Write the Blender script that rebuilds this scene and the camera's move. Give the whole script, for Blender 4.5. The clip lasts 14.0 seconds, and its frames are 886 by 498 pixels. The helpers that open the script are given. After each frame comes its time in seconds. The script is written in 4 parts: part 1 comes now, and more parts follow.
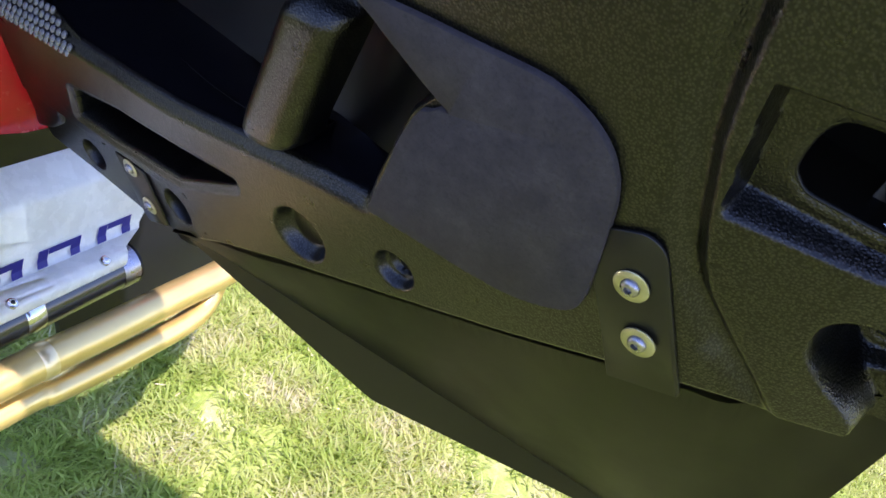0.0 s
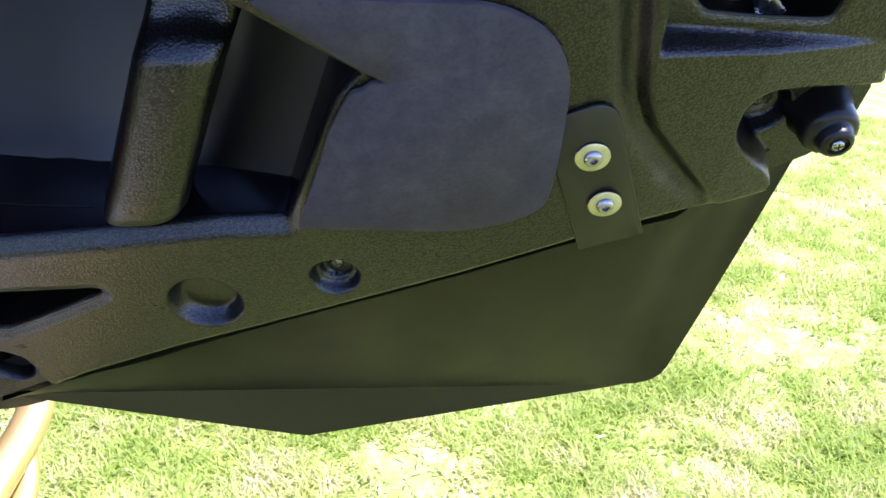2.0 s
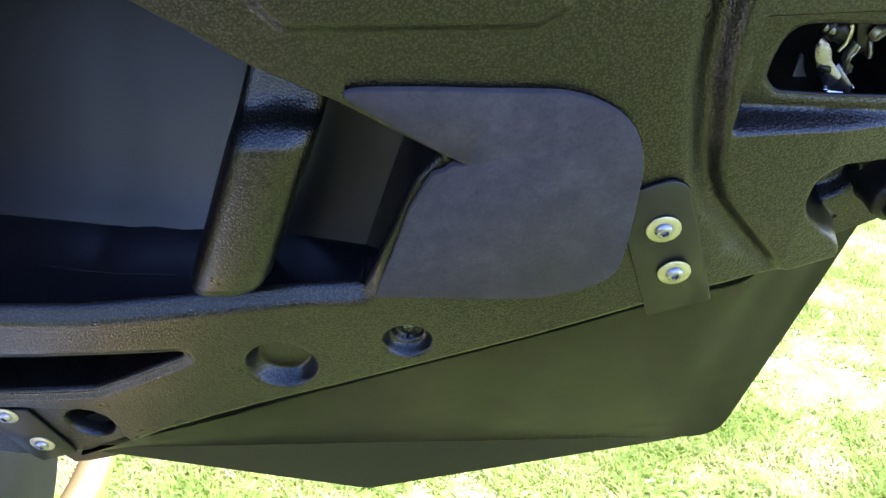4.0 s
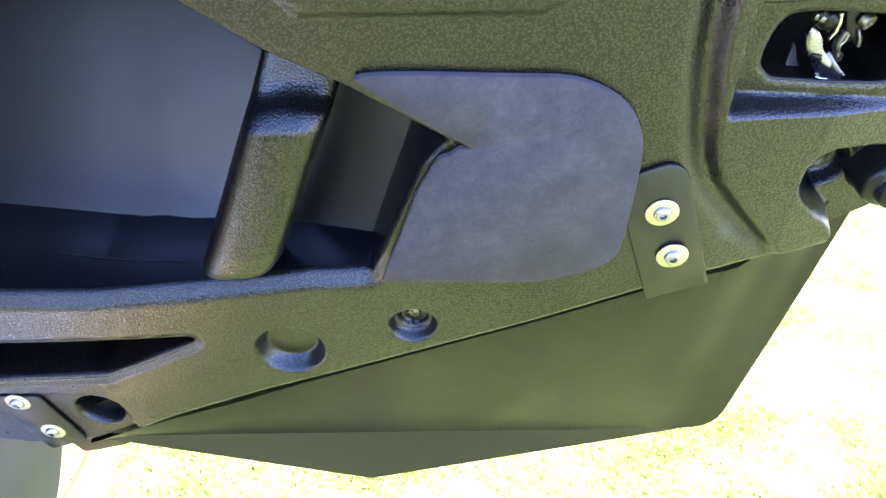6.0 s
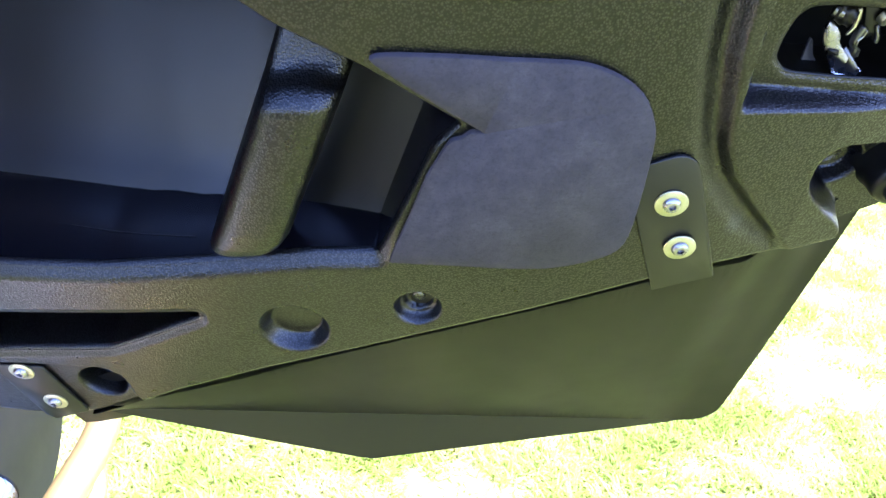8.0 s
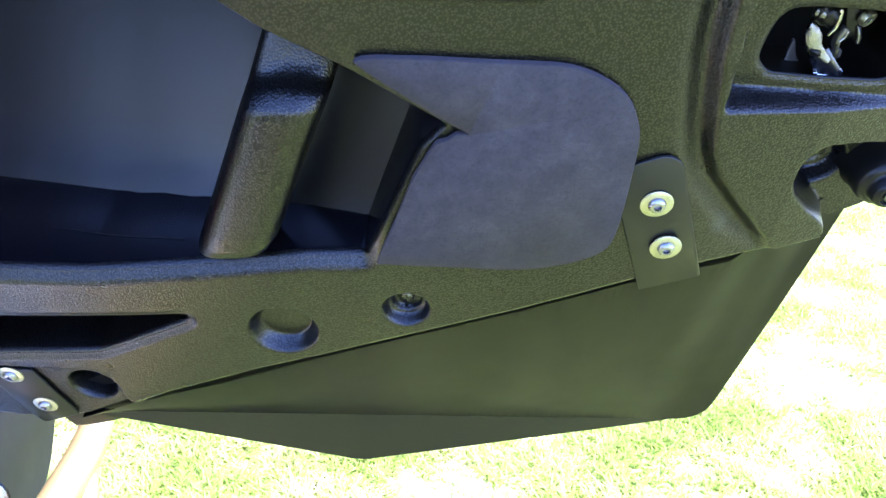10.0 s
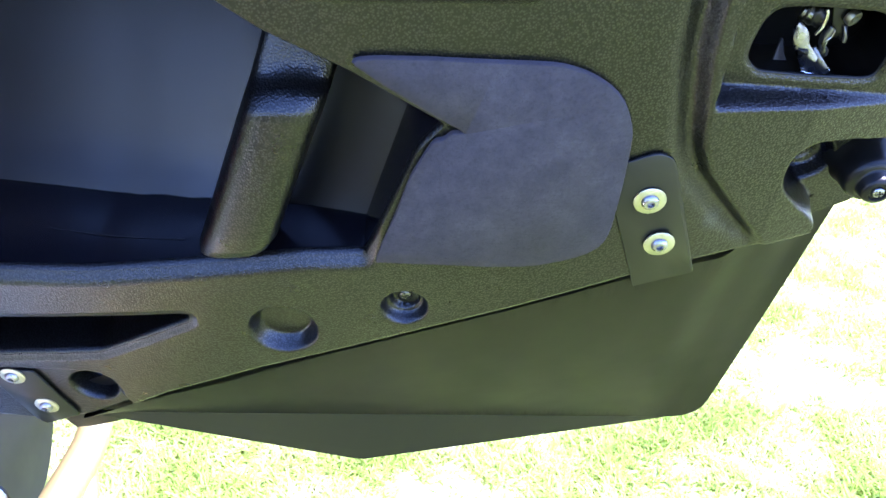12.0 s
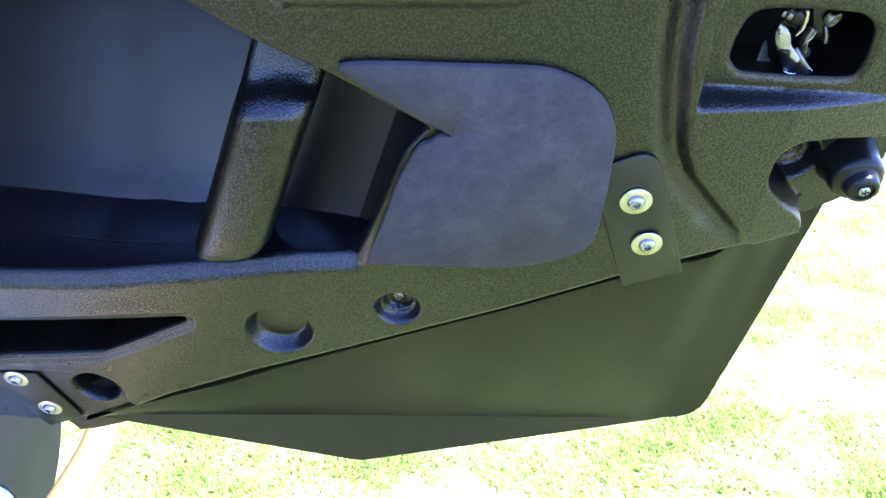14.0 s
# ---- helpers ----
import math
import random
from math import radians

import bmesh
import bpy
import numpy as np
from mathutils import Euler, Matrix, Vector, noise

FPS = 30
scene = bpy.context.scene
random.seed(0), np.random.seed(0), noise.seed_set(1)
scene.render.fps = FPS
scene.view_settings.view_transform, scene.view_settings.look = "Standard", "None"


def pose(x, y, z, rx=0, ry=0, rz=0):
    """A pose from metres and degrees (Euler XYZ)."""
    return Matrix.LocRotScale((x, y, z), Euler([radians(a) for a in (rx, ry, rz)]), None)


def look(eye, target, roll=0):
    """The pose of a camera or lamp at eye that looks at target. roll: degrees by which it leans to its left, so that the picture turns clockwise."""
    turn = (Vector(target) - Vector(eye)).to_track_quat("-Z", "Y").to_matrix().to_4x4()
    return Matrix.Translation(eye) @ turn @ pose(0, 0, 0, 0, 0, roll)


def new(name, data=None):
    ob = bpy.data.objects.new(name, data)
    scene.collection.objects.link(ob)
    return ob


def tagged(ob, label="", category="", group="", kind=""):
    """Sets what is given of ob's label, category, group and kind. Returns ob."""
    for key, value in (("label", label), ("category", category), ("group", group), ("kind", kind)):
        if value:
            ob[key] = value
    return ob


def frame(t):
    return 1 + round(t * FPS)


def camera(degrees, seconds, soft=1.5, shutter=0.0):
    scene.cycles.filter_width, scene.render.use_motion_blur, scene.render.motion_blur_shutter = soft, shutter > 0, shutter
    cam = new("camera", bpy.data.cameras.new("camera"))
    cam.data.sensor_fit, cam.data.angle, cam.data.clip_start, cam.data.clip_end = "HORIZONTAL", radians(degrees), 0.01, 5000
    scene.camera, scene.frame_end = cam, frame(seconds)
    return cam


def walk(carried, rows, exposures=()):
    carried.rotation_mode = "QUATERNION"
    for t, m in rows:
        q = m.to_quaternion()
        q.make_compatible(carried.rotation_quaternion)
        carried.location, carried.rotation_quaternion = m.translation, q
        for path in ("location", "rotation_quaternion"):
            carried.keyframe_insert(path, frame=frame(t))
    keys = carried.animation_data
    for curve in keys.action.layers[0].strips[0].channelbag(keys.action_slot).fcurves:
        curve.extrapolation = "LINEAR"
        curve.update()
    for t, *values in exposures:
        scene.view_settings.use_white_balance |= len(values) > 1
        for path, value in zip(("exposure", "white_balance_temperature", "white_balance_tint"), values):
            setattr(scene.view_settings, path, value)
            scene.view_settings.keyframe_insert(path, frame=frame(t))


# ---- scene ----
cam = camera(61.8, 14.0, shutter=0.4)
PATH = [
    (0, (0.0351, -0.0244, 0.9655), (0.4214, 1.2285, 0.1882), 19.7),
    (0.5, (0.0503, -0.0320, 0.9564), (0.3948, 1.2353, 0.1829), 18.5),
    (1, (0.0419, -0.0358, 0.9564), (0.4054, 1.2513, 0.2263), 15.0),
    (1.2, (0.0114, -0.0259, 0.9305), (0.4374, 1.2468, 0.2073), 11.6),
    (1.3, (-0.0114, -0.0274, 0.9183), (0.4847, 1.2323, 0.2187), 8.8),
    (1.5, (-0.0617, 0.0114, 0.9229), (0.6340, 1.1858, 0.2446), 6.5),
    (1.7, (-0.0861, 0.0183, 0.9313), (0.7423, 1.1073, 0.2599), 3.4),
    (2, (-0.1044, 0.0267, 0.9274), (0.8482, 1.0036, 0.2484), 3.0),
    (2.5, (-0.1128, 0.0373, 0.9198), (0.7979, 1.0456, 0.2286), 1.7),
    (3, (-0.1052, 0.0518, 0.9259), (0.7735, 1.0760, 0.2180), 1.2),
    (3.2, (-0.1097, 0.0495, 0.9297), (0.7720, 1.0821, 0.2362), 1.1),
    (3.3, (-0.1090, 0.0472, 0.9404), (0.7834, 1.0989, 0.2911), 0.9),
    (3.5, (-0.1128, 0.0442, 0.9518), (0.8009, 1.0905, 0.3246), 1.3),
    (6, (-0.1395, 0.0297, 0.9434), (0.7887, 1.0760, 0.3384), 1.5),
    (6.5, (-0.1433, 0.0244, 0.9396), (0.7887, 1.0707, 0.3399), 2.1),
    (7, (-0.1486, 0.0267, 0.9412), (0.7727, 1.0745, 0.3285), 3.1),
    (7.5, (-0.1433, 0.0251, 0.9373), (0.7758, 1.0760, 0.3254), 3.2),
    (8, (-0.1425, 0.0312, 0.9419), (0.7766, 1.0707, 0.3109), 3.4),
    (8.5, (-0.1395, 0.0312, 0.9442), (0.7819, 1.0661, 0.3086), 3.3),
    (11, (-0.1410, 0.0221, 0.9427), (0.7887, 1.0562, 0.3185), 3.2),
    (11.5, (-0.1448, 0.0206, 0.9427), (0.7872, 1.0539, 0.3201), 3.1),
    (12, (-0.1463, 0.0213, 0.9419), (0.7895, 1.0524, 0.3239), 3.0),
    (12.5, (-0.1463, 0.0168, 0.9427), (0.7842, 1.0547, 0.3269), 2.8),
    (13, (-0.1440, 0.0107, 0.9434), (0.7750, 1.0600, 0.3300), 2.4),
    (13.5, (-0.1417, 0.0084, 0.9450), (0.7766, 1.0585, 0.3300), 2.3),
    (14, (-0.1410, 0.0076, 0.9434), (0.7796, 1.0578, 0.3330), 2.2),
]
EXPOSURES = [(0.0, 1.72, 6300, 34), (0.5, 1.86, 6300, 34), (1.0, 1.88, 6300, 34), (1.5, 1.98, 6300, 33), (2.0, 2.23, 5950, 32), (2.5, 2.19, 5760, 31), (3.0, 2.00, 5730, 31), (3.5, 2.20, 5720, 31), (3.7, 2.33, 5700, 31), (5.8, 3.76, 5700, 36), (7.0, 3.60, 5680, 36), (8.0, 3.18, 5640, 36), (8.5, 3.08, 5530, 36), (11.0, 3.12, 5330, 36), (14.0, 3.14, 5170, 36)]
walk(cam, [(t, look(eye, target, roll)) for t, eye, target, roll in PATH], EXPOSURES)

# the door's axes: a point on its inner face, its long way and its outward normal
DOOR_O, DOOR_U, DOOR_N = (0.20957, 0.24005, 0.80170), (0.74264, -0.66970, 0.00000), (-0.62664, -0.69489, -0.35276)

# ---------------------------------------------------------------- world and sun
SUN_DIR = Vector((0.27, -0.37, 0.89)).normalized()      # towards the sun: high, from the free end of the open door
SUN_AZ = math.atan2(SUN_DIR.x, SUN_DIR.y)
world = bpy.data.worlds.new("sky")
scene.world = world
world.use_nodes = True
wn, wl = world.node_tree.nodes, world.node_tree.links
wn.clear()
sky = wn.new("ShaderNodeTexSky")
sky.sky_type = 'NISHITA'
sky.sun_disc = False
sky.sun_elevation = math.asin(SUN_DIR.z)
sky.sun_rotation = SUN_AZ
sky.air_density, sky.dust_density, sky.ozone_density = 1.0, 0.3, 3.2
bg = wn.new("ShaderNodeBackground")
bg.inputs["Strength"].default_value = 0.15
wo = wn.new("ShaderNodeOutputWorld")
wl.new(sky.outputs[0], bg.inputs[0])
wl.new(bg.outputs[0], wo.inputs[0])

sun_data = bpy.data.lights.new("sun", 'SUN')
sun_data.energy, sun_data.angle, sun_data.color = 3.6, radians(0.55), (1.0, 0.955, 0.88)
sun = new("sun", sun_data)
sun.matrix_world = look(SUN_DIR * 20, (0, 0, 0))


# ---------------------------------------------------------------- materials
def mat(name, base, rough=0.5, metal=0.0, spec=0.5):
    m = bpy.data.materials.new(name)
    m.use_nodes = True
    b = m.node_tree.nodes["Principled BSDF"]
    b.inputs["Base Color"].default_value = (*base, 1)
    b.inputs["Roughness"].default_value = rough
    b.inputs["Metallic"].default_value = metal
    b.inputs["Specular IOR Level"].default_value = spec
    return m, m.node_tree.nodes, m.node_tree.links, b


def coords(nodes):
    return nodes.new("ShaderNodeTexCoord").outputs["Object"]


def tex_noise(nodes, links, vec, scale, detail=3.0, rough=0.55):
    n = nodes.new("ShaderNodeTexNoise")
    n.inputs["Scale"].default_value, n.inputs["Detail"].default_value, n.inputs["Roughness"].default_value = scale, detail, rough
    links.new(vec, n.inputs["Vector"])
    return n.outputs["Fac"]


def ramp(nodes, links, fac, stops):
    r = nodes.new("ShaderNodeValToRGB")
    while len(r.color_ramp.elements) < len(stops):
        r.color_ramp.elements.new(0.5)
    for e, (p, c) in zip(r.color_ramp.elements, stops):
        e.position, e.color = p, (*c, 1) if len(c) == 3 else c
    links.new(fac, r.inputs[0])
    return r.outputs[0]


def span(nodes, links, fac, lo, hi, a=0.3, b=0.7):
    r = nodes.new("ShaderNodeMapRange")
    for k, v in zip(("From Min", "From Max", "To Min", "To Max"), (a, b, lo, hi)):
        r.inputs[k].default_value = v
    links.new(fac, r.inputs["Value"])
    return r.outputs[0]


def bump(nodes, links, bsdf, height, dist, strength=1.0):
    b = nodes.new("ShaderNodeBump")
    b.inputs["Distance"].default_value, b.inputs["Strength"].default_value = dist, strength
    links.new(height, b.inputs["Height"])
    if bsdf.inputs["Normal"].is_linked:
        links.new(bsdf.inputs["Normal"].links[0].from_socket, b.inputs["Normal"])
    links.new(b.outputs[0], bsdf.inputs["Normal"])


def grain_plastic():
    """Black moulded plastic with a leather grain."""
    m, n, l, b = mat("grained_black_plastic", (0.008, 0.008, 0.008), 0.22, spec=0.32)
    c = coords(n)
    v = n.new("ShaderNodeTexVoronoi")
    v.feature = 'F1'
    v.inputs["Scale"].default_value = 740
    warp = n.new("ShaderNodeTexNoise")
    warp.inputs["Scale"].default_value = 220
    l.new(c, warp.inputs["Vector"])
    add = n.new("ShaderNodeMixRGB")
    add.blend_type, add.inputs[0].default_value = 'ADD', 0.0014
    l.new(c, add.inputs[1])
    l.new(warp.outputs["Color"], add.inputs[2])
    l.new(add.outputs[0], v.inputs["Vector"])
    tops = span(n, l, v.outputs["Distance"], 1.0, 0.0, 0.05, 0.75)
    relief = tops
    for cu, cv, reach in ((-0.2225, -0.1255, 0.024), (-0.140, -0.1005, 0.0165), (-0.374, -0.2035, 0.019), (-0.499, -0.2205, 0.017)):
        far = n.new("ShaderNodeVectorMath")
        far.operation = 'DISTANCE'
        far.inputs[1].default_value = (cu, cv, -0.006)
        l.new(c, far.inputs[0])
        smooth = n.new("ShaderNodeMath")
        smooth.operation = 'MULTIPLY'
        l.new(relief, smooth.inputs[0])
        l.new(span(n, l, far.outputs["Value"], 0.12, 1.0, reach - 0.001, reach + 0.004), smooth.inputs[1])
        relief = smooth.outputs[0]
    bump(n, l, b, relief, 0.00036, 0.50)
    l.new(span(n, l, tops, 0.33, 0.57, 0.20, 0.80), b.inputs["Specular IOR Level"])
    bump(n, l, b, tex_noise(n, l, c, 25, 2), 0.0006, 0.08)
    l.new(span(n, l, tex_noise(n, l, c, 45, 5), 0.27, 0.34), b.inputs["Roughness"])
    dust = tex_noise(n, l, c, 9, 6, 0.7)
    near = n.new("ShaderNodeVectorMath")
    near.operation = 'DISTANCE'
    near.inputs[1].default_value = (0.0430, -0.0215, -0.012)
    l.new(c, near.inputs[0])
    ragged = n.new("ShaderNodeMath")
    ragged.operation = 'MULTIPLY_ADD'
    ragged.inputs[1].default_value = 0.016
    l.new(tex_noise(n, l, c, 330, 4, 0.7), ragged.inputs[0])
    l.new(near.outputs["Value"], ragged.inputs[2])
    smudge = span(n, l, ragged.outputs[0], 1.0, 0.0, 0.0115, 0.0165)
    grime = n.new("ShaderNodeMixRGB")
    l.new(smudge, grime.inputs[0])
    l.new(ramp(n, l, dust, [(0.35, (0.0010, 0.0010, 0.0010)), (0.62, (0.0015, 0.0015, 0.0015)), (0.80, (0.0045, 0.0045, 0.0045))]), grime.inputs[1])
    grime.inputs[2].default_value = (0.014, 0.014, 0.015, 1)
    l.new(grime.outputs[0], b.inputs["Base Color"])
    return m


def smooth_plastic(name, base, rough, fleck=0.0, wave=0.1, spec=0.5):
    m, n, l, b = mat(name, base, rough, spec=spec)
    c = coords(n)
    l.new(span(n, l, tex_noise(n, l, c, 16, 4), rough - 0.03, rough + 0.04), b.inputs["Roughness"])
    bump(n, l, b, tex_noise(n, l, c, 9, 2), 0.0012, wave)
    bump(n, l, b, tex_noise(n, l, c, 900, 2), 0.00005, 0.25)
    if fleck:
        lift = tuple(x + fleck for x in base)
        l.new(ramp(n, l, tex_noise(n, l, c, 160, 6, 0.75), [(0.0, base), (0.68, base), (0.80, lift)]), b.inputs["Base Color"])
    return m


def foam():
    m, n, l, b = mat("closed_cell_foam", (0.05, 0.05, 0.055), 0.85, spec=0.25)
    c = coords(n)
    big = tex_noise(n, l, c, 46, 8, 0.72)
    speck = tex_noise(n, l, c, 420, 3, 0.8)
    mix = n.new("ShaderNodeMixRGB")
    mix.blend_type, mix.inputs[0].default_value = 'MULTIPLY', 0.7
    l.new(ramp(n, l, big, [(0.28, (0.0190, 0.0164, 0.0208)), (0.45, (0.0245, 0.0213, 0.0265)), (0.58, (0.031, 0.0273, 0.0328)), (0.74, (0.045, 0.0405, 0.046))]), mix.inputs[1])
    l.new(ramp(n, l, speck, [(0.30, (0.62, 0.62, 0.62)), (0.50, (1, 1, 1)), (0.72, (1.0, 1.0, 1.0))]), mix.inputs[2])
    l.new(mix.outputs[0], b.inputs["Base Color"])
    bump(n, l, b, tex_noise(n, l, c, 700, 3, 0.7), 0.0003, 0.5)
    bump(n, l, b, tex_noise(n, l, c, 30, 2), 0.0018, 0.2)
    return m


def metal(name, base, rough, amount=1.0, spots=0.0):
    m, n, l, b = mat(name, base, rough, amount)
    c = coords(n)
    l.new(span(n, l, tex_noise(n, l, c, 180, 4), max(0.04, rough - 0.09), rough + 0.12), b.inputs["Roughness"])
    dark = tuple(x * 0.72 for x in base)
    l.new(ramp(n, l, tex_noise(n, l, c, 55, 6, 0.7), [(0.3, dark), (0.55, base), (1.0, base)]), b.inputs["Base Color"])
    bump(n, l, b, tex_noise(n, l, c, 420, 3), 0.0001, 0.3)
    return m


def gilt(name, base):
    """Smooth metallic paint under a clear coat, with faint wear."""
    m, n, l, b = mat(name, base, 0.34, 0.75)
    b.inputs["Coat Weight"].default_value = 0.5
    b.inputs["Coat Roughness"].default_value = 0.10
    c = coords(n)
    worn = tuple(x * 0.90 for x in base)
    l.new(ramp(n, l, tex_noise(n, l, c, 14, 4, 0.6), [(0.35, worn), (0.6, base), (1.0, base)]), b.inputs["Base Color"])
    l.new(span(n, l, tex_noise(n, l, c, 40, 4), 0.28, 0.42), b.inputs["Roughness"])
    return m


def paint(name, base, rough, coat=0.0):
    m, n, l, b = mat(name, base, rough)
    b.inputs["Coat Weight"].default_value = coat
    b.inputs["Coat Roughness"].default_value = 0.06
    c = coords(n)
    low = tuple(x * 0.88 for x in base)
    l.new(ramp(n, l, tex_noise(n, l, c, 18, 6, 0.7), [(0.3, low), (0.6, base), (1.0, base)]), b.inputs["Base Color"])
    l.new(span(n, l, tex_noise(n, l, c, 60, 3), rough, rough + 0.1), b.inputs["Roughness"])
    bump(n, l, b, tex_noise(n, l, c, 260, 2), 0.00012, 0.2)
    return m


def lawn_soil():
    m, n, l, b = mat("lawn_thatch", (0.12, 0.13, 0.05), 0.9, spec=0.2)
    c = coords(n)
    big = tex_noise(n, l, c, 9, 6, 0.75)
    fine = tex_noise(n, l, c, 110, 7, 0.85)
    mix = n.new("ShaderNodeMixRGB")
    mix.blend_type, mix.inputs[0].default_value = 'MULTIPLY', 0.75
    l.new(ramp(n, l, big, [(0.34, (0.20, 0.27, 0.050)), (0.48, (0.27, 0.33, 0.095)), (0.58, (0.38, 0.39, 0.18)), (0.70, (0.55, 0.50, 0.34))]), mix.inputs[1])
    l.new(ramp(n, l, fine, [(0.36, (0.42, 0.45, 0.30)), (0.48, (0.78, 0.80, 0.66)), (0.60, (1, 1, 1)), (1.0, (1, 1, 1))]), mix.inputs[2])
    l.new(mix.outputs[0], b.inputs["Base Color"])
    bump(n, l, b, fine, 0.004, 0.6)
    return m


def grass_blades():
    m, n, l, b = mat("grass_blade", (0.12, 0.18, 0.04), 0.6, spec=0.12)
    g = n.new("ShaderNodeNewGeometry")
    patch = n.new("ShaderNodeMath")
    patch.operation = 'MULTIPLY_ADD'
    patch.inputs[1].default_value = 0.42
    l.new(g.outputs["Random Per Island"], patch.inputs[0])
    l.new(span(n, l, tex_noise(n, l, coords(n), 6, 4, 0.6), 0.0, 0.78, 0.36, 0.68), patch.inputs[2])
    l.new(ramp(n, l, patch.outputs[0], [(0.0, (0.315, 0.42, 0.085)), (0.38, (0.41, 0.51, 0.13)), (0.62, (0.51, 0.56, 0.195)), (0.80, (0.59, 0.59, 0.29)), (1.0, (0.68, 0.63, 0.45))]), b.inputs["Base Color"])
    tr = n.new("ShaderNodeBsdfTranslucent")
    l.new(b.inputs["Base Color"].links[0].from_socket, tr.inputs["Color"])
    ms = n.new("ShaderNodeMixShader")
    ms.inputs[0].default_value = 0.68
    out = n["Material Output"]
    l.new(b.outputs[0], ms.inputs[1])
    l.new(tr.outputs[0], ms.inputs[2])
    l.new(ms.outputs[0], out.inputs["Surface"])
    return m


def dry_stalks():
    m, n, l, b = mat("dry_stalk", (0.7, 0.62, 0.45), 0.65, spec=0.2)
    g = n.new("ShaderNodeNewGeometry")
    mix = n.new("ShaderNodeMixRGB")
    mix.blend_type, mix.inputs[0].default_value = 'MULTIPLY', 0.6
    l.new(ramp(n, l, g.outputs["Random Per Island"], [(0.0, (0.40, 0.34, 0.18)), (0.5, (0.54, 0.48, 0.30)), (1.0, (0.70, 0.63, 0.48))]), mix.inputs[1])
    l.new(ramp(n, l, tex_noise(n, l, coords(n), 300, 4), [(0.35, (0.7, 0.66, 0.55)), (0.6, (1, 1, 1))]), mix.inputs[2])
    l.new(mix.outputs[0], b.inputs["Base Color"])
    return m


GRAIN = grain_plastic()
SHEET = smooth_plastic("satin_black_sheet", (0.004, 0.004, 0.004), 0.36, wave=0.11, spec=0.32)
INNER = smooth_plastic("smooth_black_plastic", (0.0026, 0.0026, 0.0036), 0.20, 0.02, spec=0.31)
OUTER = smooth_plastic("outer_skin_plastic", (0.004, 0.004, 0.005), 0.36, spec=0.67)
GREY = smooth_plastic("dusty_grey_plastic", (0.008, 0.0088, 0.0115), 0.46, 0.05, spec=0.24)
RUBBER = smooth_plastic("black_rubber", (0.004, 0.004, 0.004), 0.34, spec=0.20)
FOAM = foam()
ZINC = metal("yellow_zinc", (0.42, 0.41, 0.31), 0.40)
STEEL = metal("bright_steel", (0.30, 0.30, 0.34), 0.30)
WORN = metal("worn_steel", (0.21, 0.21, 0.225), 0.26)
DARKSTEEL = metal("dark_steel", (0.14, 0.14, 0.15), 0.32)
GOLD = gilt("gold_metallic_paint", (0.72, 0.53, 0.20))
GOLD_PALE = gilt("pale_gold_clamp", (0.76, 0.61, 0.32))
BRUSHED = metal("brushed_steel", (0.085, 0.085, 0.09), 0.52)
CHROME = metal("chrome", (0.55, 0.56, 0.58), 0.12)
BLACK_GLOSS = paint("gloss_black_paint", (0.012, 0.013, 0.016), 0.12, 0.6)
WHITE = paint("white_gloss_plastic", (0.88, 0.88, 0.83), 0.22, 0.4)
BLUE = paint("blue_decal", (0.035, 0.03, 0.25), 0.35)
RED = paint("red_gloss_plastic", (0.70, 0.014, 0.020), 0.2, 0.5)
NET = paint("silver_grey_studs", (0.12, 0.125, 0.14), 0.40)
SOIL = lawn_soil()
BLADE = grass_blades()
STRAW = dry_stalks()


# ---------------------------------------------------------------- mesh helpers
def part(name, bm, material, parent=None, label="", smooth=True):
    me = bpy.data.meshes.new(name)
    bm.normal_update()
    bm.to_mesh(me)
    bm.free()
    return finish(name, me, material, parent, label, smooth)


def finish(name, me, material, parent=None, label="", smooth=True):
    me.materials.append(material)
    if smooth:
        me.polygons.foreach_set("use_smooth", [True] * len(me.polygons))
        me.set_sharp_from_angle(angle=radians(48))
    ob = new(name, me)
    ob.parent = parent
    if label:
        tagged(ob, label=label)
    return ob


def thing(name, m, label, category, group=""):
    ob = new(name)
    ob.empty_display_size = 0.05
    ob.matrix_world = m
    return tagged(ob, label=label, category=category, group=group)


def mesh_from(name, verts, faces):
    me = bpy.data.meshes.new(name)
    me.from_pydata([tuple(v) for v in verts], [], faces)
    me.update()
    return me


def lathe(profile, segs=32):
    """A bmesh turned round z from (radius, height) pairs; closed at the ends where the radius is 0."""
    bm = bmesh.new()
    rings = []
    for r, h in profile:
        if r < 1e-6:
            rings.append([bm.verts.new((0, 0, h))])
        else:
            rings.append([bm.verts.new((r * math.cos(2 * math.pi * i / segs), r * math.sin(2 * math.pi * i / segs), h)) for i in range(segs)])
    for a, b in zip(rings, rings[1:]):
        for i in range(segs):
            j = (i + 1) % segs
            if len(a) == 1 and len(b) == 1:
                continue
            if len(a) == 1:
                bm.faces.new((a[0], b[i], b[j]))
            elif len(b) == 1:
                bm.faces.new((a[i], a[j], b[0]))
            else:
                bm.faces.new((a[i], a[j], b[j], b[i]))
    bmesh.ops.recalc_face_normals(bm, faces=bm.faces)
    return bm


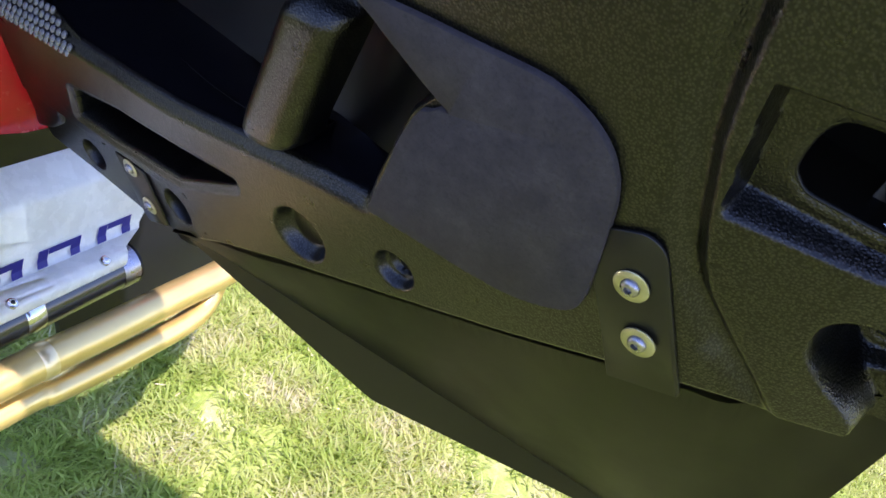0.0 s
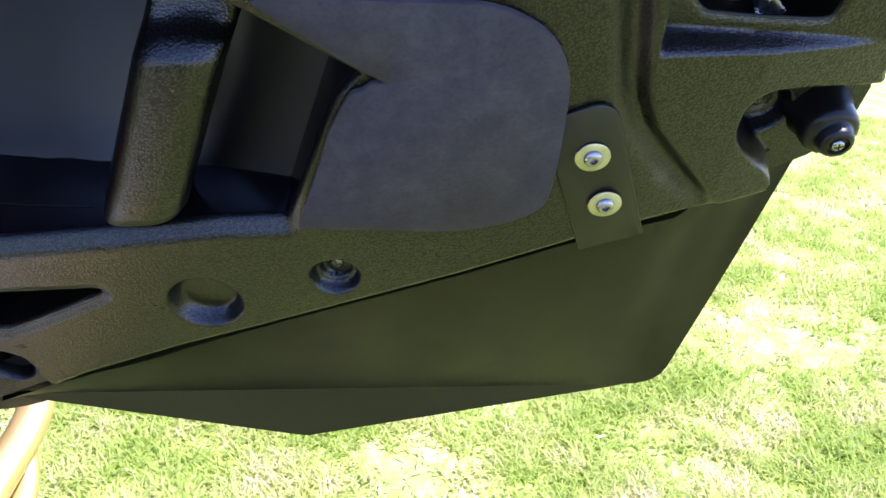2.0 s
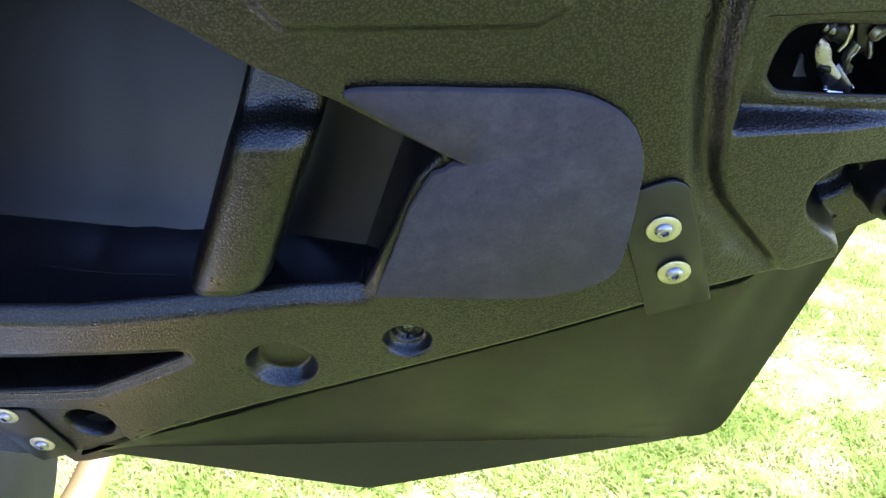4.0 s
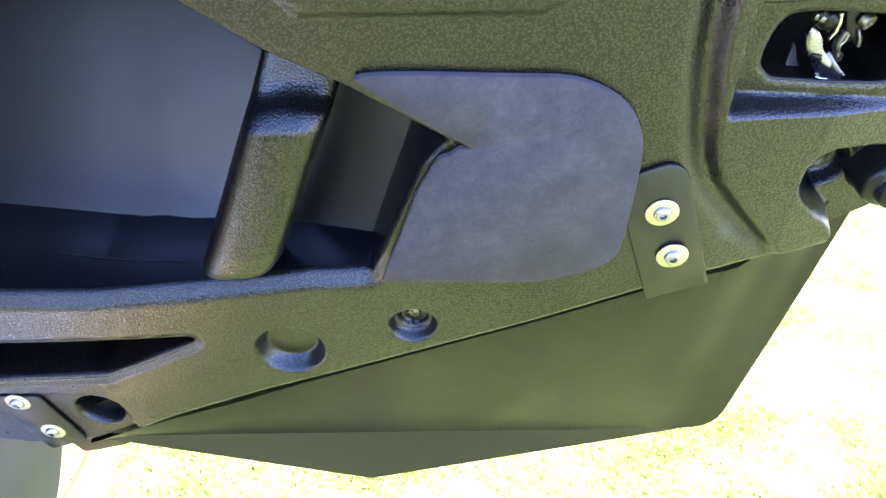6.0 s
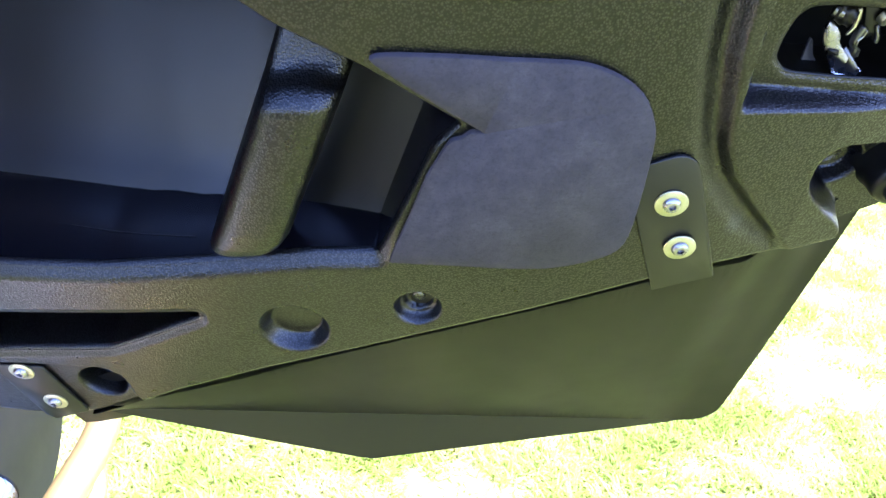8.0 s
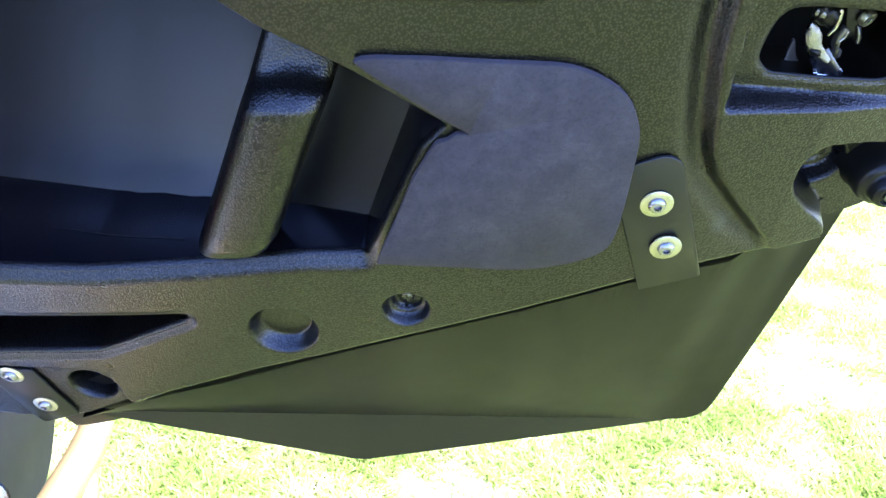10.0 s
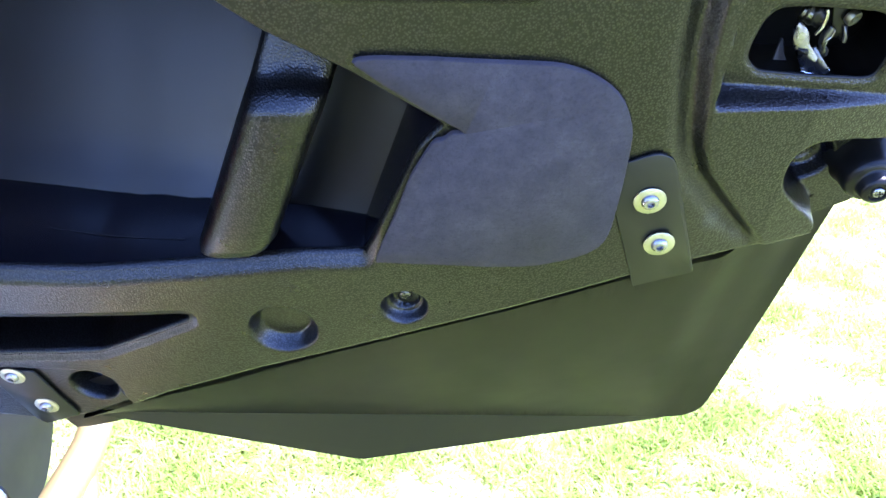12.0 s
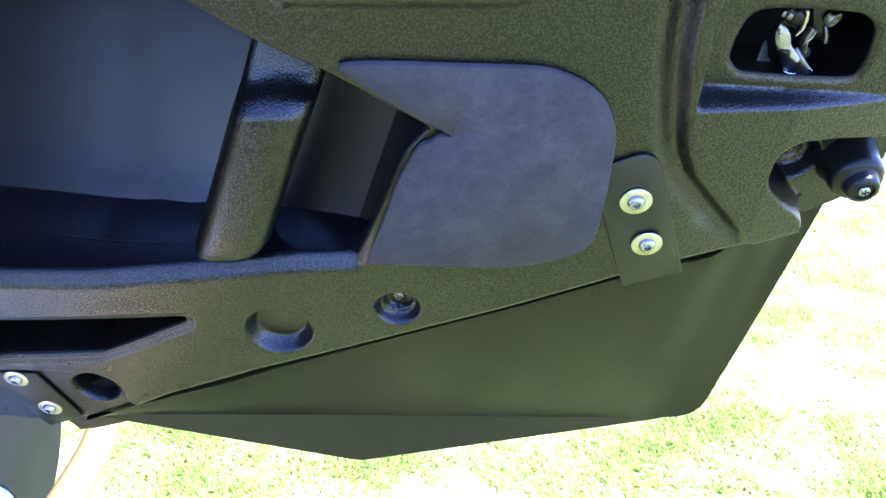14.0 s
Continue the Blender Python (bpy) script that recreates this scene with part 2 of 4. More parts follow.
def spline(points, count):
    """Catmull-Rom through the points."""
    p = [Vector(q) for q in points]
    p = [p[0] * 2 - p[1]] + p + [p[-1] * 2 - p[-2]]
    out = []
    n = len(p) - 3
    for i in range(count):
        s = i / (count - 1) * n
        k = min(int(s), n - 1)
        t = s - k
        a, b, c, d = p[k:k + 4]
        out.append(0.5 * (2 * b + (c - a) * t + (2 * a - 5 * b + 4 * c - d) * t * t + (3 * b - a - 3 * c + d) * t ** 3))
    return out


def sweep(points, radius, segs=20, cap=True):
    bm = bmesh.new()
    pts = [Vector(q) for q in points]
    up = Vector((0, 0, 1))
    rings = []
    for i, q in enumerate(pts):
        d = (pts[min(i + 1, len(pts) - 1)] - pts[max(i - 1, 0)]).normalized()
        a = d.cross(up)
        a = a.normalized() if a.length > 1e-4 else Vector((1, 0, 0))
        b = a.cross(d)
        r = radius[i] if isinstance(radius, (list, tuple)) else radius
        rings.append([bm.verts.new(q + (a * math.cos(2 * math.pi * k / segs) + b * math.sin(2 * math.pi * k / segs)) * r) for k in range(segs)])
    for r1, r2 in zip(rings, rings[1:]):
        for k in range(segs):
            bm.faces.new((r1[k], r1[(k + 1) % segs], r2[(k + 1) % segs], r2[k]))
    if cap:
        bm.faces.new(rings[0][::-1])
        bm.faces.new(rings[-1])
    bmesh.ops.recalc_face_normals(bm, faces=bm.faces)
    return bm


def prism(outline, low, high, bevel=0.0, segs=2):
    """A plate from an outline in x, y between two heights, with bevelled edges."""
    bm = bmesh.new()
    top = [bm.verts.new((x, y, high)) for x, y in outline]
    bot = [bm.verts.new((x, y, low)) for x, y in outline]
    bm.faces.new(top)
    bm.faces.new(bot[::-1])
    n = len(outline)
    for i in range(n):
        bm.faces.new((bot[i], bot[(i + 1) % n], top[(i + 1) % n], top[i]))
    bmesh.ops.recalc_face_normals(bm, faces=bm.faces)
    if bevel:
        rim = [e for e in bm.edges if all(v in top for v in e.verts)]
        bmesh.ops.bevel(bm, geom=rim, offset=bevel, segments=segs, profile=0.5, affect='EDGES')
    return bm


def rounded(points, radius, steps=5):
    """The outline with its corners rounded."""
    out = []
    n = len(points)
    for i in range(n):
        a, b, c = (Vector(points[(i + k) % n]) for k in (-1, 0, 1))
        r = radius[i] if isinstance(radius, (list, tuple)) else radius
        p, q = b + (a - b).normalized() * min(r, (a - b).length * 0.45), b + (c - b).normalized() * min(r, (c - b).length * 0.45)
        for k in range(steps + 1):
            t = k / steps
            out.append(tuple(p * (1 - t) ** 2 + b * 2 * t * (1 - t) + q * t * t))
    return out


# ---------------------------------------------------------------- the lawn
bm = bmesh.new()
R = 400
ring0 = [bm.verts.new((x, y, 0)) for x, y in ((-R, -R), (R, -R), (R, R), (-R, R))]
bm.faces.new(ring0)
ground = part("ground", bm, SOIL, None, smooth=False)
tagged(ground, "sunlit short lawn with dry straw-coloured thatch", "lawn", kind="structure")


def blades(count, seed):
    rng = np.random.default_rng(seed)
    # a fan of lawn in front of the door, and round its hinge side, thinning out with distance
    ang = rng.uniform(radians(-20), radians(115), count * 2)
    ang[::3] = rng.uniform(radians(0), radians(360), len(ang[::3]))
    rad = 0.45 + 3.6 * rng.random(count * 2) ** 0.85
    rad[::3] = 0.05 + 4.0 * rng.random(len(rad[::3])) ** 0.9
    x, y = -0.10 + rad * np.cos(ang), 0.05 + rad * np.sin(ang)
    patch = np.array([noise.fractal(Vector((a * 3.5, b * 3.5, 1.7)), 0.6, 2.1, 3) + 0.6 * noise.noise(Vector((a * 16, b * 16, 5.0))) for a, b in zip(x, y)])
    keep = np.flatnonzero(patch + rng.normal(0, 0.26, len(patch)) > -0.42)[:count]
    x, y, patch = x[keep], y[keep], patch[keep]
    k = len(x)
    length = rng.uniform(0.016, 0.044, k) * (1 + 0.35 * np.clip(patch, -0.5, 1))
    width = rng.uniform(0.0022, 0.0044, k)
    yaw = rng.uniform(0, 2 * np.pi, k)
    lean = rng.uniform(0.75, 1.55, k)
    dirx, diry = np.cos(yaw), np.sin(yaw)
    sx, sy = -diry * width / 2, dirx * width / 2
    v = np.zeros((k, 5, 3))
    mid_out, mid_up = length * 0.5 * np.sin(lean * 0.7), length * 0.5 * np.cos(lean * 0.7)
    tip_out, tip_up = mid_out + length * 0.5 * np.sin(lean), mid_up + length * 0.5 * np.cos(lean)
    v[:, 0] = np.stack([x - sx, y - sy, np.full(k, -0.002)], 1)
    v[:, 1] = np.stack([x + sx, y + sy, np.full(k, -0.002)], 1)
    v[:, 2] = np.stack([x + dirx * mid_out + sx * 0.9, y + diry * mid_out + sy * 0.9, mid_up], 1)
    v[:, 3] = np.stack([x + dirx * mid_out - sx * 0.9, y + diry * mid_out - sy * 0.9, mid_up], 1)
    v[:, 4] = np.stack([x + dirx * tip_out, y + diry * tip_out, tip_up], 1)
    base = np.arange(k)[:, None] * 5
    quads, tris = (base + np.array([0, 1, 2, 3])), (base + np.array([3, 2, 4]))
    me = bpy.data.meshes.new("grass")
    me.vertices.add(k * 5)
    me.vertices.foreach_set("co", v.reshape(-1))
    loops = np.concatenate([quads.reshape(-1), tris.reshape(-1)])
    me.loops.add(len(loops))
    me.loops.foreach_set("vertex_index", loops.astype(np.int32))
    me.polygons.add(2 * k)
    me.polygons.foreach_set("loop_start", np.concatenate([np.arange(k) * 4, 4 * k + np.arange(k) * 3]).astype(np.int32))
    me.update(calc_edges=True)
    me.validate()
    ob = finish("grass", me, BLADE, None, smooth=False)
    return tagged(ob, "short green and straw-coloured grass blades on the lawn", "grass", kind="stuff")


blades(470000, 4)


def straw(count, seed):
    """Dry flattened stalks and leaf bits lying on the grass."""
    rng = random.Random(seed)
    verts, faces = [], []
    for _ in range(count):
        rad, ang = 0.15 + 3.2 * rng.random() ** 0.9, rng.uniform(0, 2 * math.pi)
        x, y, yaw = -0.10 + rad * math.cos(ang), 0.05 + rad * math.sin(ang), rng.uniform(0, math.pi)
        if noise.noise(Vector((x * 2.4, y * 2.4, 9.0))) + rng.gauss(0, 0.22) < 0.06:
            continue
        size, wide = rng.uniform(0.010, 0.036), rng.uniform(0.0018, 0.0040)
        rise, bend, z = rng.uniform(-0.22, 0.22), rng.uniform(-0.35, 0.35), rng.uniform(0.006, 0.011)
        n0 = len(verts)
        for k in range(4):
            f = k / 3 - 0.5
            px, py = x + size * f * math.cos(yaw + bend * f), y + size * f * math.sin(yaw + bend * f)
            half = wide * (0.5, 0.62, 0.55, 0.22)[k]
            verts += [(px - half * math.sin(yaw), py + half * math.cos(yaw), z + rise * size * f), (px + half * math.sin(yaw), py - half * math.cos(yaw), z + rise * size * f + 0.0012)]
        faces += [(n0 + 2 * k, n0 + 2 * k + 1, n0 + 2 * k + 3, n0 + 2 * k + 2) for k in range(3)]
    me = bpy.data.meshes.new("dry_straw")
    me.from_pydata(verts, [], faces)
    ob = finish("dry_straw", me, STRAW, None, smooth=False)
    return tagged(ob, "pale dry straw stalks scattered over the lawn", "straw", kind="stuff")


straw(2200, 11)

# ---------------------------------------------------------------- the open door
# door axes: u along the door away from its hinge, v up its inner face, w out of that face towards the cab
DO, DU, DN = Vector(DOOR_O), Vector(DOOR_U), Vector(DOOR_N)
DV = DN.cross(DU)
DOOR = Matrix((DU, DV, DN)).transposed().to_4x4()
DOOR.translation = DO
door = tagged(thing("vehicle_door", DOOR, "black grained plastic door of a utility vehicle, swung open", "vehicle door"), kind="thing")


def sd_poly(poly, U, V):
    """Signed distance to a polygon, negative inside."""
    d = np.full(U.shape, 1e9)
    inside = np.zeros(U.shape, bool)
    n = len(poly)
    for i in range(n):
        (ax, ay), (bx, by) = poly[i], poly[(i + 1) % n]
        ex, ey = bx - ax, by - ay
        t = np.clip(((U - ax) * ex + (V - ay) * ey) / (ex * ex + ey * ey), 0, 1)
        d = np.minimum(d, np.hypot(U - ax - t * ex, V - ay - t * ey))
        cross = (ay > V) != (by > V)
        with np.errstate(divide='ignore', invalid='ignore'):
            inside ^= cross & (U < ax + (V - ay) * ex / (ey if ey else 1e-12))
    return np.where(inside, -d, d)


def step(x):
    x = np.clip(x, 0, 1)
    return x * x * (3 - 2 * x)


def face(U):
    """The plain inner face: nearly flat, falling away towards the latch end."""
    s = U - 0.03
    soft = 0.5 * (s + np.sqrt(s * s + 0.02 ** 2))
    return -0.045 * np.minimum(U, 0.03) - 0.25 * soft - 0.0015 - 0.35 * np.clip(-0.30 - U, 0, 0.12) ** 2 - 0.03 * np.maximum(0.0, -0.42 - U)


OUTLINE = [(-0.575, -0.243), (-0.500, -0.248), (-0.425, -0.257), (-0.389, -0.245), (-0.351, -0.223), (-0.344, -0.219), (-0.316, -0.2025), (-0.247, -0.1715), (-0.182, -0.146), (-0.065, -0.098),
           (0.005, -0.0665), (0.043, -0.054), (0.066, -0.0495), (0.082, -0.0480), (0.0935, -0.0460), (0.104, -0.0440), (0.1246, -0.0395), (0.1422, -0.0287), (0.157, -0.012),
           (0.158, 0.020), (0.150, 0.040), (0.165, 0.055), (0.172, 0.225), (-0.20, 0.225), (-0.34, 0.184), (-0.66, 0.184), (-0.66, -0.160), (-0.612, -0.182), (-0.590, -0.205)]
POCKET = [(-0.70, -0.080), (-0.54, -0.080), (-0.44, -0.0825), (-0.343, -0.0775), (-0.275, -0.069), (-0.235, -0.063), (-0.205, -0.0585), (-0.164, -0.0565),
          (-0.132, 0.030), (-0.118, 0.047), (-0.1685, 0.0785), (-0.208, 0.0985), (-0.23, 0.1143), (-0.305, 0.162), (-0.340, 0.170), (-0.70, 0.170)]
SLOT = [(-0.487, -0.136), (-0.423, -0.1250), (-0.356, -0.1180), (-0.290, -0.1125), (-0.2835, -0.1135), (-0.2835, -0.1205), (-0.354, -0.158), (-0.442, -0.170), (-0.494, -0.170)]
STEPDOWN = [(-0.70, -0.182), (-0.491, -0.184), (-0.448, -0.180), (-0.371, -0.1765), (-0.362, -0.179), (-0.3535, -0.186), (-0.350, -0.197), (-0.3490, -0.2106), (-0.3450, -0.2180), (-0.343, -0.30), (-0.70, -0.30)]
BULGE = [(0.0080, 0.40), (0.0096, 0.12), (0.0104, 0.106), (0.0118, 0.091), (0.019, 0.0556), (0.0246, 0.035), (0.0326, 0.0186), (0.0514, -0.0038), (0.0756, -0.0308), (0.096, -0.055), (0.22, -0.058), (0.22, 0.40)]
OPENING = [(0.0342, 0.0806), (0.0343, 0.0919), (0.0366, 0.1029), (0.0417, 0.109), (0.0525, 0.1102), (0.0695, 0.1098), (0.0941, 0.1083), (0.1034, 0.1031), (0.107, 0.097), (0.1089, 0.0826), (0.1068, 0.0714), (0.0999, 0.0698), (0.0693, 0.0707), (0.0415, 0.073)]
ARCH = [(0.1135, -0.0300), (0.1060, -0.0208), (0.0920, -0.0095), (0.0805, 0.0030), (0.0766, 0.0105), (0.0755, 0.0225), (0.0785, 0.0303), (0.0856, 0.0347), (0.0924, 0.0356), (0.1058, 0.0353), (0.138, 0.0328), (0.25, 0.0320), (0.25, -0.10), (0.090, -0.075), (0.0955, -0.0490), (0.1050, -0.0435), (0.1140, -0.0385)]
EMBOSS = [(-0.215, 0.40), (-0.203, 0.124), (-0.190, 0.1115), (-0.078, 0.1135), (-0.064, 0.124), (-0.062, 0.40)]


POCKET, SLOT, OPENING, ARCH = rounded(POCKET, 0.004, 3), rounded(SLOT, 0.004, 3), rounded(OPENING, 0.004, 3), rounded(ARCH, 0.006, 4)


CUP = (0.1020, 0.0040)


def door_height(U, V):
    H = face(U)
    # raised field in the upper part, with a deep tray above it
    e = sd_poly(EMBOSS, U, V)
    H = H + 0.0035 * step(-e / 0.008)
    H = H - 0.030 * step(-(e + 0.030) / 0.007)
    # foot of the ledge rolls back into the pocket
    p = -sd_poly(POCKET, U, V)
    left = step((-0.150 - U) / 0.02)
    low = step((0.0 - V) / 0.04)
    H = H - 0.007 * step((p + 0.0105) / 0.0125) ** 1.5 * left * low
    # slot under the bar
    s = -sd_poly(SLOT, U, V)
    H = H - 0.0025 * step((s + 0.006) / 0.006)
    # lower level round the hinge-side bracket
    H = H - 0.0050 * step(-sd_poly(STEPDOWN, U, V) / 0.006)
    # round bosses
    def dish(cu, cv, r, depth, width):
        return depth * step((r - np.hypot(U - cu, V - cv)) / width)
    H = H - dish(-0.2225, -0.1255, 0.0245, 0.0088, 0.0062) - dish(-0.2225, -0.1255, 0.0192, 0.0028, 0.0024)
    H = H - dish(-0.140, -0.1005, 0.0165, 0.0085, 0.0050) - dish(-0.140, -0.1005, 0.0105, 0.0050, 0.0022)
    H = H - dish(-0.374, -0.2035, 0.0185, 0.020, 0.006) - dish(-0.499, -0.2205, 0.0165, 0.025, 0.006)
    # latch housing: a raised block with a tapering shelf under the latch opening
    inside = -sd_poly(BULGE, U, V)
    b = step((inside + 0.0092) / 0.0098)
    low_face = -0.001 - 0.15 * (U - 0.02) - 0.10 * np.maximum(0, U - 0.0775)
    plate = np.minimum(low_face, -0.0186 - 0.0535 * (U - 0.024))
    H = H - 0.0060 * np.exp(-(np.maximum(0, -0.0085 - inside) / 0.0085) ** 2) * step((V + 0.052) / 0.030)
    H = H * (1 - b) + low_face * b
    # the latch plate lies sunk behind a rim, under a brow and over the shelf
    edge_u = 0.0160 + 0.05 * (0.123 - V)
    reach = np.clip(U - 0.02, 0, 0.12)
    shelf_low, shelf_top = 0.0590 - 0.010 * reach, 0.0674 - 0.050 * reach
    sunk = step((U - edge_u) / 0.0034) * step((0.1225 - V) / 0.0034) * step((V - shelf_low) / (shelf_top - shelf_low)) ** 1.15
    H = H + (plate - H) * sunk
    # outer edge rolls back, more so on the latch housing
    o = sd_poly(OUTLINE, U, V)
    H = H - 0.0016 * step((o + 0.0035) / 0.0035) ** 2 - 0.006 * b * step((o + 0.009) / 0.009) ** 2 * step((-0.005 - V) / 0.02)
    # opening over the latch
    H = H - 0.0012 * step((-sd_poly(OPENING, U, V) + 0.0025) / 0.0025)
    # arched recess for the bumper
    a = step((-sd_poly(ARCH, U, V) + 0.0015) / 0.0060)
    H = H * (1 - a) + (-0.043 - 0.05 * (U - 0.12)) * a
    H = H - (dish(CUP[0], CUP[1], 0.0175, 0.010, 0.007) + dish(CUP[0], CUP[1], 0.0090, 0.0015, 0.003)) * a
    return H


def door_skin(cell):
    us, vs = np.arange(-0.66, 0.176, cell), np.arange(-0.252, 0.228, cell)
    U, V = np.meshgrid(us, vs, indexing='ij')
    # rows follow the slope of the shelf near it
    V = V - 0.03 * np.clip(U - 0.02, 0, 0.12) * np.exp(-((V - 0.063) / 0.02) ** 2)

    def cut(U, V):
        return np.maximum.reduce([sd_poly(OUTLINE, U, V), -sd_poly(POCKET, U, V), -sd_poly(SLOT, U, V), -sd_poly(OPENING, U, V)])

    S = cut(U, V)
    corner = np.stack([S[:-1, :-1], S[1:, :-1], S[1:, 1:], S[:-1, 1:]])
    keep = corner.min(0) < 0
    for _ in range(2):
        h = cell * 0.25
        gu, gv = (cut(U + h, V) - cut(U - h, V)) / (2 * h), (cut(U, V + h) - cut(U, V - h)) / (2 * h)
        S = cut(U, V)
        out = S > 0
        near = np.abs(S) < 3 * cell
        g2 = np.maximum(gu * gu + gv * gv, 0.2)
        U = np.where(out & near, U - S * gu / g2, U)
        V = np.where(out & near, V - S * gv / g2, V)
    H = door_height(U, V)
    idx = np.arange(U.size).reshape(U.shape)
    quads = np.stack([idx[:-1, :-1], idx[1:, :-1], idx[1:, 1:], idx[:-1, 1:]], -1)[keep]
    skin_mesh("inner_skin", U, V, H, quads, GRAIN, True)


def skin_mesh(name, U, V, H, quads, material, turned):
    used = np.unique(quads)
    remap = np.full(U.size, -1)
    remap[used] = np.arange(len(used))
    quads = remap[quads]
    co = np.stack([U.reshape(-1)[used], V.reshape(-1)[used], H.reshape(-1)[used]], 1)
    # a rim turned back along all open edges
    e = np.concatenate([quads[:, [0, 1]], quads[:, [1, 2]], quads[:, [2, 3]], quads[:, [3, 0]]])
    key = np.sort(e, 1)
    _, first, n_of = np.unique(key, axis=0, return_index=True, return_counts=True)
    rim = e[first[n_of == 1]]
    if not turned:
        rim = rim[:0]
    rv = np.unique(rim)
    back = np.full(len(co), -1)
    back[rv] = len(co) + np.arange(len(rv))
    thin = np.abs(sd_poly(OPENING, co[rv, 0], co[rv, 1])) < 0.002
    rim_co = co[rv] - np.stack([0 * thin, 0 * thin, np.where(thin, 0.002, 0.012)], 1)
    quads = np.concatenate([quads, np.stack([rim[:, 1], rim[:, 0], back[rim[:, 0]], back[rim[:, 1]]], 1)])
    co = np.concatenate([co, rim_co])
    me = bpy.data.meshes.new(name)
    me.vertices.add(len(co))
    me.vertices.foreach_set("co", co.reshape(-1))
    me.loops.add(quads.size)
    me.loops.foreach_set("vertex_index", quads.reshape(-1).astype(np.int32))
    me.polygons.add(len(quads))
    me.polygons.foreach_set("loop_start", (np.arange(len(quads)) * 4).astype(np.int32))
    me.update(calc_edges=True)
    me.validate()
    return finish(name, me, material, door, "" if turned else "smooth black walls and floor of the pocket")


door_skin(0.0011)


def rim_wall(name, contour, profile, material, label=""):
    """The wall inside an opening of the skin: (inward, down) steps swept round the contour, from the skin's own edge."""
    pts = []
    n = len(contour)
    for i in range(n):
        a, b = Vector(contour[i]), Vector(contour[(i + 1) % n])
        k = max(1, int((b - a).length / 0.004))
        pts += [a.lerp(b, j / k) for j in range(k)]
    P = np.array([(q.x, q.y) for q in pts])
    U, V = P[:, 0], P[:, 1]
    tang = np.roll(P, -1, 0) - np.roll(P, 1, 0)
    nin = np.stack([-tang[:, 1], tang[:, 0]], 1)
    nin /= np.linalg.norm(nin, axis=1)[:, None]
    area = 0.5 * np.sum(P[:, 0] * np.roll(P[:, 1], -1) - np.roll(P[:, 0], -1) * P[:, 1])
    nin = nin * np.sign(area)
    top = door_height(U, V)
    bm = bmesh.new()
    rings = [[bm.verts.new((u + d * m[0], v + d * m[1], t - z)) for u, v, m, t in zip(U, V, nin, top)] for d, z in profile]
    k = len(pts)
    for r1, r2 in zip(rings, rings[1:]):
        for i in range(k):
            j = (i + 1) % k
            bm.faces.new((r1[i], r1[j], r2[j], r2[i]) if area > 0 else (r1[j], r1[i], r2[i], r2[j]))
    return part(name, bm, material, door, label)


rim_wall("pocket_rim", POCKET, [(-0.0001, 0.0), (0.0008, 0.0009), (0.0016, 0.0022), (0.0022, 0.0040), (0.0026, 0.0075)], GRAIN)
rim_wall("pocket_tray", POCKET, [(0.0024, 0.0045), (0.0030, 0.012), (0.0048, 0.040), (0.0066, 0.072), (0.0080, 0.098), (0.0090, 0.100)], INNER, "smooth black walls and floor of the pocket")
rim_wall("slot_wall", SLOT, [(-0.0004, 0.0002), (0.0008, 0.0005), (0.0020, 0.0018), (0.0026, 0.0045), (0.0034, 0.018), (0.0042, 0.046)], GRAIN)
# Dark flared walls added behind the latch opening, so it reads as shade inside
rim_wall("added_latch_well", OPENING, [(-0.0004, 0.0002), (0.0003, 0.0004), (0.0009, 0.0010), (0.0010, 0.0020), (-0.0040, 0.0030), (-0.0130, 0.058)], RUBBER, "dark well added to shade the latch opening")

def seam_v(uu):
    return float(np.interp(uu, [-0.42, -0.3895, -0.351, -0.316, -0.247, -0.182, -0.065, 0.005, 0.043, 0.108, 0.14], [-0.258, -0.2455, -0.2235, -0.2035, -0.1725, -0.148, -0.100, -0.069, -0.0565, -0.048, -0.04]))


def top_v(uu):
    return float(np.interp(uu, [-0.66, -0.34, -0.20, 0.2], [0.184, 0.184, 0.225, 0.225]))


# outer skin behind the pocket: leans back as it rises
bm = bmesh.new()
cols, rows = 64, 30
grid = []
for i in range(cols + 1):
    for j in range(rows + 1):
        uu = -0.655 + 0.80 * i / cols
        low = max(-0.205, seam_v(uu) + 0.012)
        vv = low + (top_v(uu) - 0.004 - low) * j / rows
        foot = float(np.interp(uu, [-0.655, -0.44, -0.387, -0.334, -0.29, -0.228, -0.156, -0.10], [-0.104, -0.0880, -0.0785, -0.0685, -0.0570, -0.040, -0.0262, -0.022]))
        ww = foot - (0.54 + 0.10 * step(np.array((-0.16 - uu) / 0.14)).item() - 0.20 * step(np.array((uu + 0.238) / 0.045)).item()) * max(-0.02, vv + 0.072) - 0.25 * max(0, uu + 0.02) + 0.010 * math.exp(-max(0.0, vv + 0.070) / 0.010)
        grid.append(bm.verts.new((uu, vv, ww)))
for i in range(cols):
    for j in range(rows):
        a = i * (rows + 1) + j
        bm.faces.new((grid[a], grid[a + rows + 1], grid[a + rows + 2], grid[a + 1]))
bmesh.ops.solidify(bm, geom=bm.faces[:], thickness=0.003)
part("outer_skin", bm, OUTER, door, "smooth dark outer skin at the back of the door pocket")


